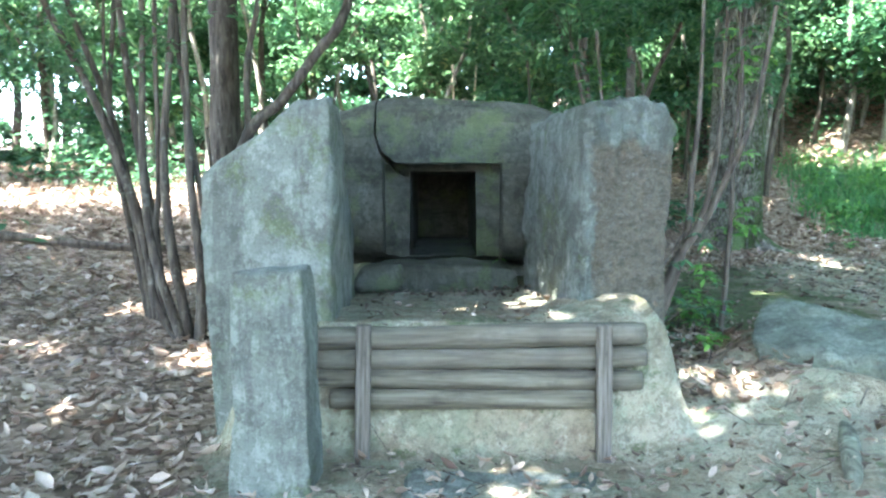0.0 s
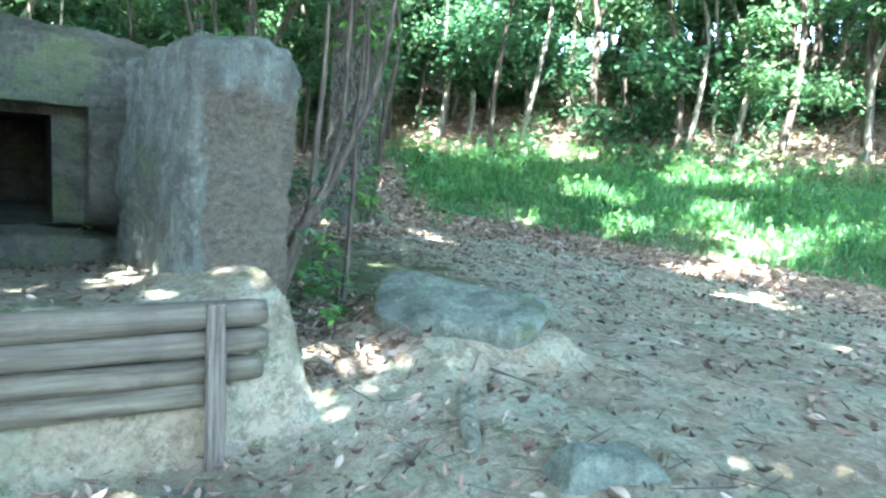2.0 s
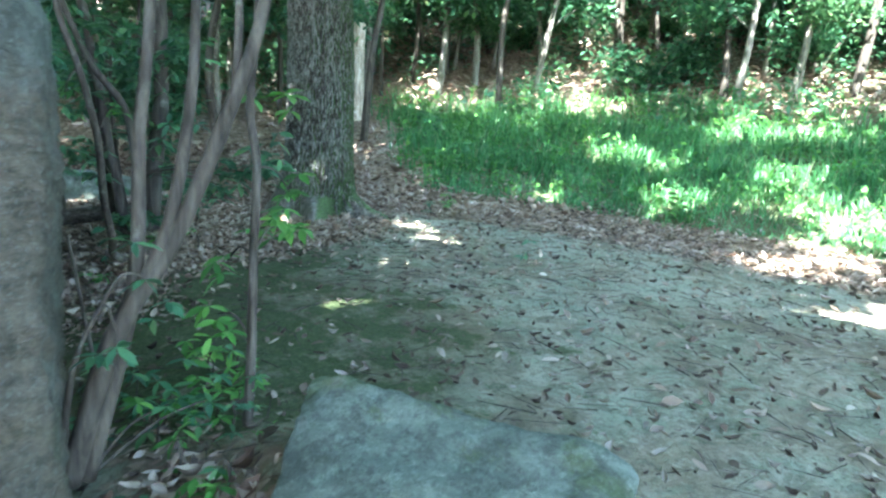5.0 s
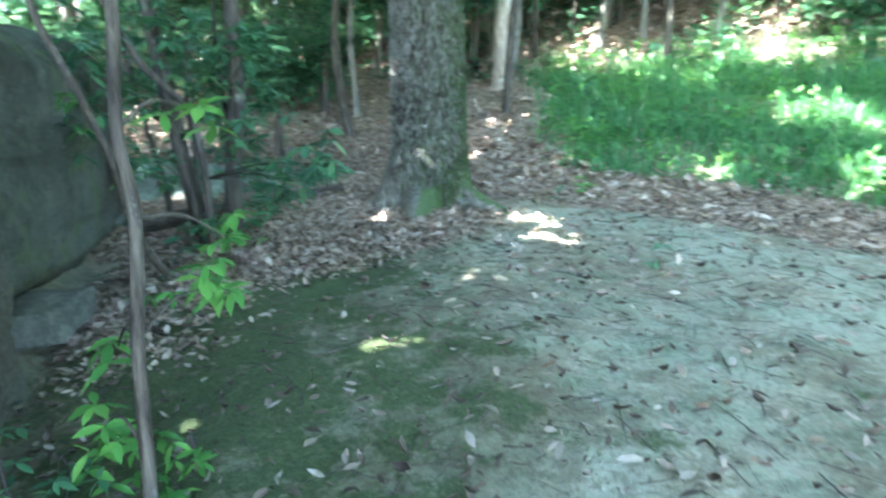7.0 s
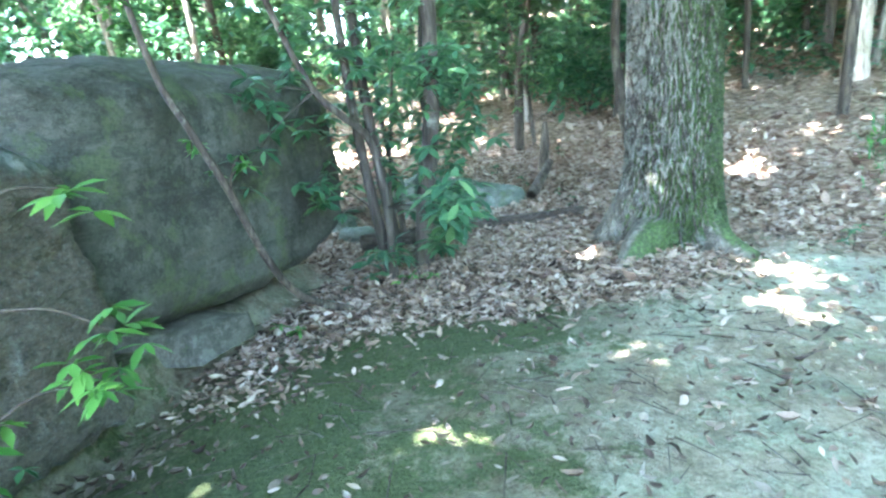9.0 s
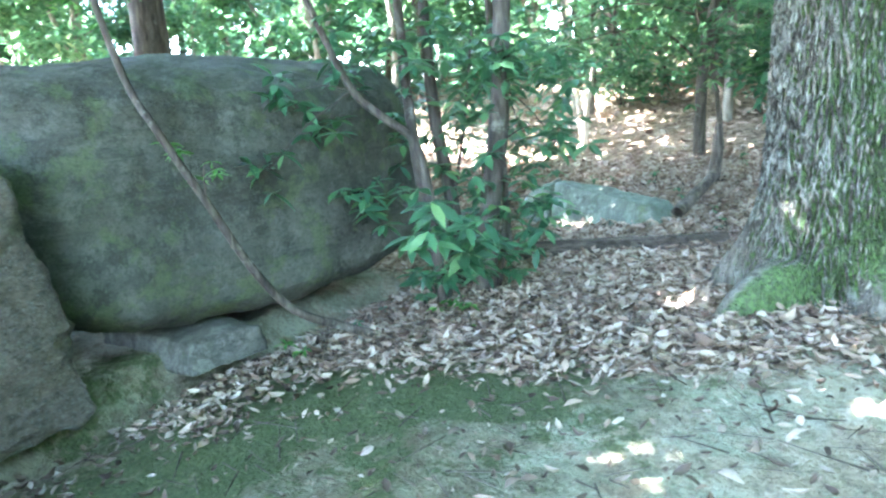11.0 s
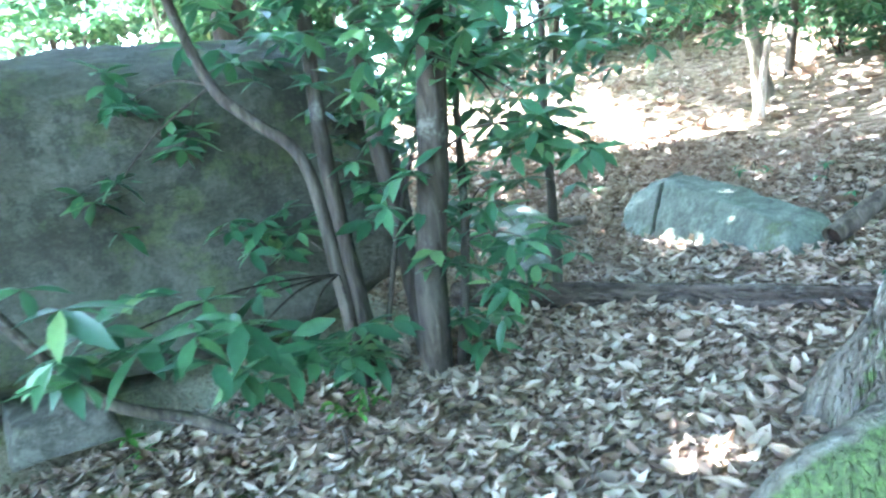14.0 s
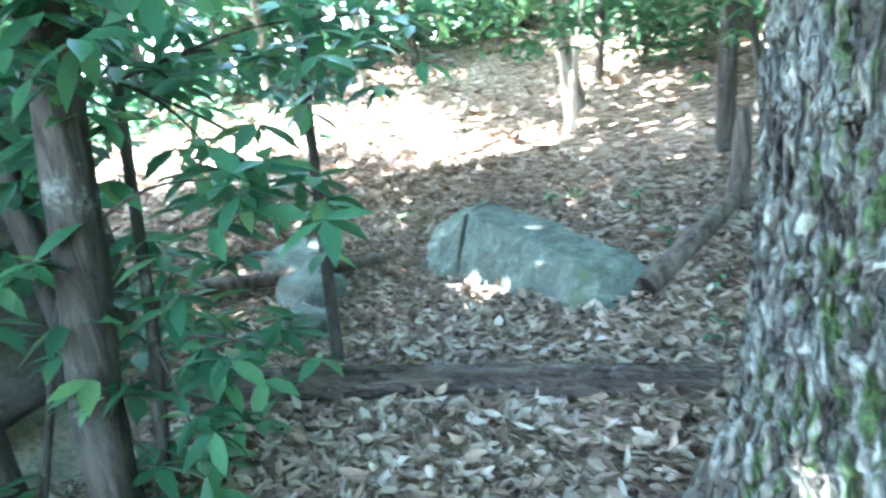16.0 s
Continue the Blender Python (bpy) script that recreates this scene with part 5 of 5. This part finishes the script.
tagged(fallen, "dark fallen log with furrowed bark lying on dry leaves", "log")
hol = thing("hollow_log", (2.8, 11.2, 0.76), "short hollow rotten log lying beside the split rock", "log")
part("shell", tube_mesh([(0, 0, 0), (0.06, 0.36, 0.13), (0.13, 0.76, 0.28)], [0.06, 0.057, 0.045], 16, 0.15, 7, 8, False), M_DEADWOOD, hol)
# A capped dark plug inside the shell stands for the hollow's shade.
part("shade_plug", tube_mesh([(0.005, 0.03, 0.008), (0.06, 0.36, 0.13), (0.13, 0.755, 0.278)], [0.047, 0.045, 0.04], 14, 0.1, 9, 6), M_HOLLOW_SHADE, hol, "dark plug painted as the shade inside the rotten hollow")
stump = part("stump", tube_mesh([(2.8, 12.36, 0.7), (2.80, 12.36, 0.95), (2.82, 12.38, 1.25), (2.84, 12.36, 1.5)], [0.10, 0.065, 0.06, 0.03], 14, 0.35, 4, 6), M_DEADWOOD)
tagged(stump, "broken brown tree stump on the leaf slope", "stump")
for pts, r in (([(-0.3, 10.3, 1.02), (0.3, 10.8, 1.12), (0.75, 11.25, 1.2)], 0.06), ([(-5.6, 8.0, 1.3), (-4.3, 8.4, 1.2), (-3.4, 8.9, 1.15)], 0.06)):
    pts = [(x, y, float(height(x, y)) + r * 2.2) for x, y, z in pts]
    tagged(part("fallen_branch", tube_mesh(pts, [r, r * 0.9, r * 0.7], 12, 0.15, 3, 8), M_DEADWOOD), "dead fallen branch resting on the leafy slope", "branch")
stone("rock", "low grey rock sunk in the trodden earth", [(1.83, 2.25, 0.1), (2.4, 2.1, 0.1), (2.45, 2.5, 0.1), (1.88, 2.6, 0.1), (1.93, 2.33, 0.34), (2.3, 2.22, 0.31), (2.32, 2.4, 0.33), (1.98, 2.5, 0.35)],
      M_BOULDER, "rock", rnd=0.45, amp=0.03, scale=4, n=14, seed=44.0)
M_ROOT = bark_material("root_bark", (0.12, 0.122, 0.09), (0.20, 0.212, 0.16), (0.30, 0.33, 0.26), None, 0.5, 0.5)
root_line = [(x, y, float(height(x, y)) + dz) for x, y, dz in ((2.08, 3.36, -0.01), (2.0, 3.2, 0.02), (1.9, 3.0, 0.015), (1.78, 2.78, -0.01))]
tagged(part("tree_root", tube_mesh(root_line, [0.02, 0.04, 0.045, 0.03], 12, 0.25, 2, 8), M_ROOT), "grey-green root lying bare on the trodden earth", "root")


# ---- leaf litter, grass ----
def leaf_litter(name, label, seed, n, x0, x1, y0, y1, weight, size, material=None, inside=False):
    rng = np.random.default_rng(seed)
    x, y = rng.uniform(x0, x1, n * 3), rng.uniform(y0, y1, n * 3)
    keep = rng.uniform(0, 1, n * 3) < weight(x, y)
    if not inside:
        keep &= ~((x > -1.35) & (x < 1.3) & (y > 3.75) & (y < 9.1))
    keep &= ~((np.abs((x - 1.46) * 1.18 - (y - 9.42) * 1.90) < 0.085 * 2.24) & (x > 1.5) & (x < 3.5))
    x, y = x[keep][:n], y[keep][:n]
    m = len(x)
    z = height_fine(x, y) + rng.uniform(0.004, 0.035, m)
    me = leaves_mesh(np.stack([x, y, z], -1), rng.uniform(0, 6.28, m), rng.normal(0.06, 0.30, m), rng.normal(0, 0.42, m), size * rng.uniform(0.4, 1.35, m), rng.uniform(0.6, 1.45, m), False, rng.uniform(-0.6, 1.0, m))
    ob = part(name, me, material or M_LITTER)
    tagged(ob, label, "leaf litter", kind="stuff")


leaf_litter("leaf_litter", "thick layer of curled brown and grey dry leaves", 21, 52000, -2.5, 5.6, 6.6, 13.5, lambda x, y: 0.02 + 0.98 * np.clip(litter_amount(x, y), 0, 1), 0.076)
leaf_litter("leaf_fragments", "broken brown bits of dry leaf between whole leaves", 27, 15000, -2.5, 5.6, 6.4, 12.5, lambda x, y: 0.05 + 0.95 * np.clip(litter_amount(x, y), 0, 1), 0.05, M_TRODDEN)
leaf_litter("leaf_litter", "dry brown leaves scattered over the slope beside the tomb", 22, 16000, -7.5, -0.6, 1.0, 13, lambda x, y: np.clip(litter_amount(x, y), 0.03, 1), 0.11)
leaf_litter("leaf_litter", "pale dry leaves gathered along the grass edge", 23, 9000, 3.5, 11, 1.0, 13, lambda x, y: np.clip(litter_amount(x, y) ** 1.5, 0.05, 1), 0.10)
leaf_litter("leaf_litter", "sparse dry leaves on trodden earth", 24, 9500, -1.0, 8, 1.2, 9, lambda x, y: 0.2 + 0.5 * np.clip(litter_amount(x, y), 0, 1), 0.07, M_TRODDEN)
leaf_litter("leaf_litter", "brown and pale dry leaves caught beside the boulder", 26, 170, 1.42, 2.1, 3.7, 5.3, lambda x, y: 0.1 + np.exp(-(((x - 1.8) / 0.3) ** 2)), 0.09)
leaf_litter("leaf_litter", "few dead leaves and bits on the earth before the chamber", 28, 260, -0.58, 0.78, 3.72, 5.75, lambda x, y: 0.25 + 0.75 * np.exp(-(((y - 5.55) / 0.35) ** 2)), 0.055, M_TRODDEN, True)
leaf_litter("leaf_litter", "brown and grey dead leaves lying before the log wall", 29, 420, -1.4, 2.2, 1.9, 3.5, lambda x, y: 0.4 + 0.6 * np.exp(-(((y - 2.9) / 0.4) ** 2)), 0.085)
leaf_litter("leaf_litter", "brown dry leaves on the far slopes", 25, 15000, -14, 9, 9, 24, lambda x, y: smooth(-0.5, 0.8, outside(x, y)) * (1 - grass_amount(x, y)), 0.16)
leaf_litter("leaf_litter", "pale brown dry leaves on the slope above the grass", 30, 12000, 9, 22, 5, 22, lambda x, y: smooth(4.0, 6.0, outside(x, y)) * (1 - grass_amount(x, y)), 0.18)


def grass(seed, n):
    rng = np.random.default_rng(seed)
    x, y = rng.uniform(4, 20, n * 3), rng.uniform(-2, 19, n * 3)
    keep = rng.uniform(0, 1, n * 3) < grass_amount(x, y) * (0.35 + 0.65 * (np.sin(x * 1.9) * np.sin(y * 1.6 + x) > -0.35))
    x, y = x[keep][:n], y[keep][:n]
    m = len(x)
    z = height_fine(x, y)
    L = (0.10 + 0.34 * rng.uniform(0, 1, m) ** 1.6) * (0.75 + 0.5 * np.sin(x * 2.3 + np.sin(y * 1.7)) ** 2) * (0.45 + 0.55 * smooth(0.6, 2.2, outside(x, y)))
    a, lean = rng.uniform(0, 6.28, m), rng.uniform(0.2, 2.0, m)
    w = 0.005 + 0.012 * rng.uniform(0, 1, m) ** 2
    dx, dy = np.cos(a), np.sin(a)
    b = np.stack([x, y, z], -1)
    side = np.stack([-dy * w, dx * w, np.zeros(m)], -1)
    mid = b + np.stack([dx * lean * L * 0.25, dy * lean * L * 0.25, L * 0.6], -1)
    tip = b + np.stack([dx * lean * L * 0.8, dy * lean * L * 0.8, L * (1 - 0.35 * lean)], -1)
    V = np.stack([b - side, b + side, mid + side * 0.8, mid - side * 0.8, tip], 1).reshape(-1, 3)
    T = (np.array([(0, 1, 2), (0, 2, 3), (3, 2, 4)])[None] + (np.arange(m) * 5)[:, None, None]).reshape(-1, 3)
    ob = part("grass", fast_mesh(V, T), M_GRASS)
    tagged(ob, "lush bright green grass growing along the slope foot", "grass", kind="stuff")


grass(31, 64000)


def weeds(seed, n):
    """Broad-leaved weeds and tufts standing among the grass."""
    rng = np.random.default_rng(seed)
    x, y = rng.uniform(4.5, 16, n * 6), rng.uniform(0, 17, n * 6)
    keep = rng.uniform(0, 1, n * 6) < grass_amount(x, y) * 0.9
    x, y = x[keep][:n], y[keep][:n]
    m = len(x)
    k = 9
    X, Y = np.repeat(x, k) + rng.normal(0, 0.05, m * k), np.repeat(y, k) + rng.normal(0, 0.05, m * k)
    Z = height_fine(X, Y) + rng.uniform(0.08, 0.42, m * k) * np.repeat(rng.uniform(0.5, 1.0, m), k)
    me = leaves_mesh(np.stack([X, Y, Z], -1), rng.uniform(0, 6.28, m * k), rng.normal(0.15, 0.45, m * k), rng.normal(0, 0.4, m * k), 0.13 * rng.uniform(0.5, 1.3, m * k), rng.uniform(0.5, 1.2, m * k))
    tagged(part("weeds", me, M_FRESH), "broad-leaved green weeds growing among the grass", "weeds", kind="stuff")


weeds(33, 900)


def twigs(seed, n):
    rng = np.random.default_rng(seed)
    x, y = rng.uniform(-4, 8, n), rng.uniform(1.5, 12.5, n)
    keep = ~((x > -1.45) & (x < 1.35) & (y > 3.5) & (y < 9.2))
    x, y = x[keep], y[keep]
    m = len(x)
    a, L, w = rng.uniform(0, 6.28, m), rng.uniform(0.06, 0.32, m), rng.uniform(0.0015, 0.005, m)
    d = np.stack([np.cos(a), np.sin(a)], -1) * L[:, None]
    z0, z1 = height_fine(x, y) + 0.012, height_fine(x + d[:, 0], y + d[:, 1]) + 0.014
    A, B = np.stack([x, y, z0], -1), np.stack([x + d[:, 0], y + d[:, 1], z1], -1)
    sd = np.stack([-np.sin(a) * w, np.cos(a) * w, np.zeros(m)], -1)
    up = np.stack([np.zeros(m), np.zeros(m), w * 1.6], -1)
    V = np.stack([A - sd, A + sd, A + up, B - sd * 0.5, B + sd * 0.5, B + up * 0.5], 1).reshape(-1, 3)
    T = (np.array([(0, 2, 5, 3), (2, 1, 4, 5), (1, 0, 3, 4)])[None] + (np.arange(m) * 6)[:, None, None]).reshape(-1, 4)
    tagged(part("twigs", fast_mesh(V, T), M_STEM), "thin dry twigs scattered over the ground", "twigs", kind="stuff")


twigs(37, 2600)


def undergrowth(seed, n):
    rng = np.random.default_rng(seed)
    a, d = rng.uniform(-0.6, 3.0, n * 2), rng.uniform(0.8, 16, n * 2)
    x, y = 2 + np.cos(a) * (6.5 + d), 3 + np.sin(a) * (8.5 + d)
    o = outside(x, y)
    patch = np.sin(x * 0.9 + 1.3 * np.sin(y * 0.7)) * np.sin(y * 1.1 + 0.8 * np.sin(x * 0.8))
    keep = np.where(x > 6.5 + 0.35 * (y - 9.5), (o > 5.1) & (patch > -0.3), (o > 1.4) & (patch > 0.25))
    keep &= ~((x > -4.5) & (x < 3.0) & (y < 17.5))
    keep &= ~((x > 2.5) & (x < 8.5) & (y < 16.5) & (patch < 0.6))
    x, y = x[keep][:n], y[keep][:n]
    m = len(x)
    z = height_fine(x, y) + 0.03 + rng.uniform(0, 1, m) ** 2 * 0.65
    me = leaves_mesh(np.stack([x, y, z], -1), rng.uniform(0, 6.28, m), rng.normal(0.1, 0.4, m), rng.normal(0, 0.4, m), 0.15 * rng.uniform(0.6, 1.5, m), 1.0, True)
    tagged(part("undergrowth", me, M_GREEN), "low green undergrowth leaves on the wooded slope", "undergrowth", kind="stuff")


undergrowth(41, 42000)
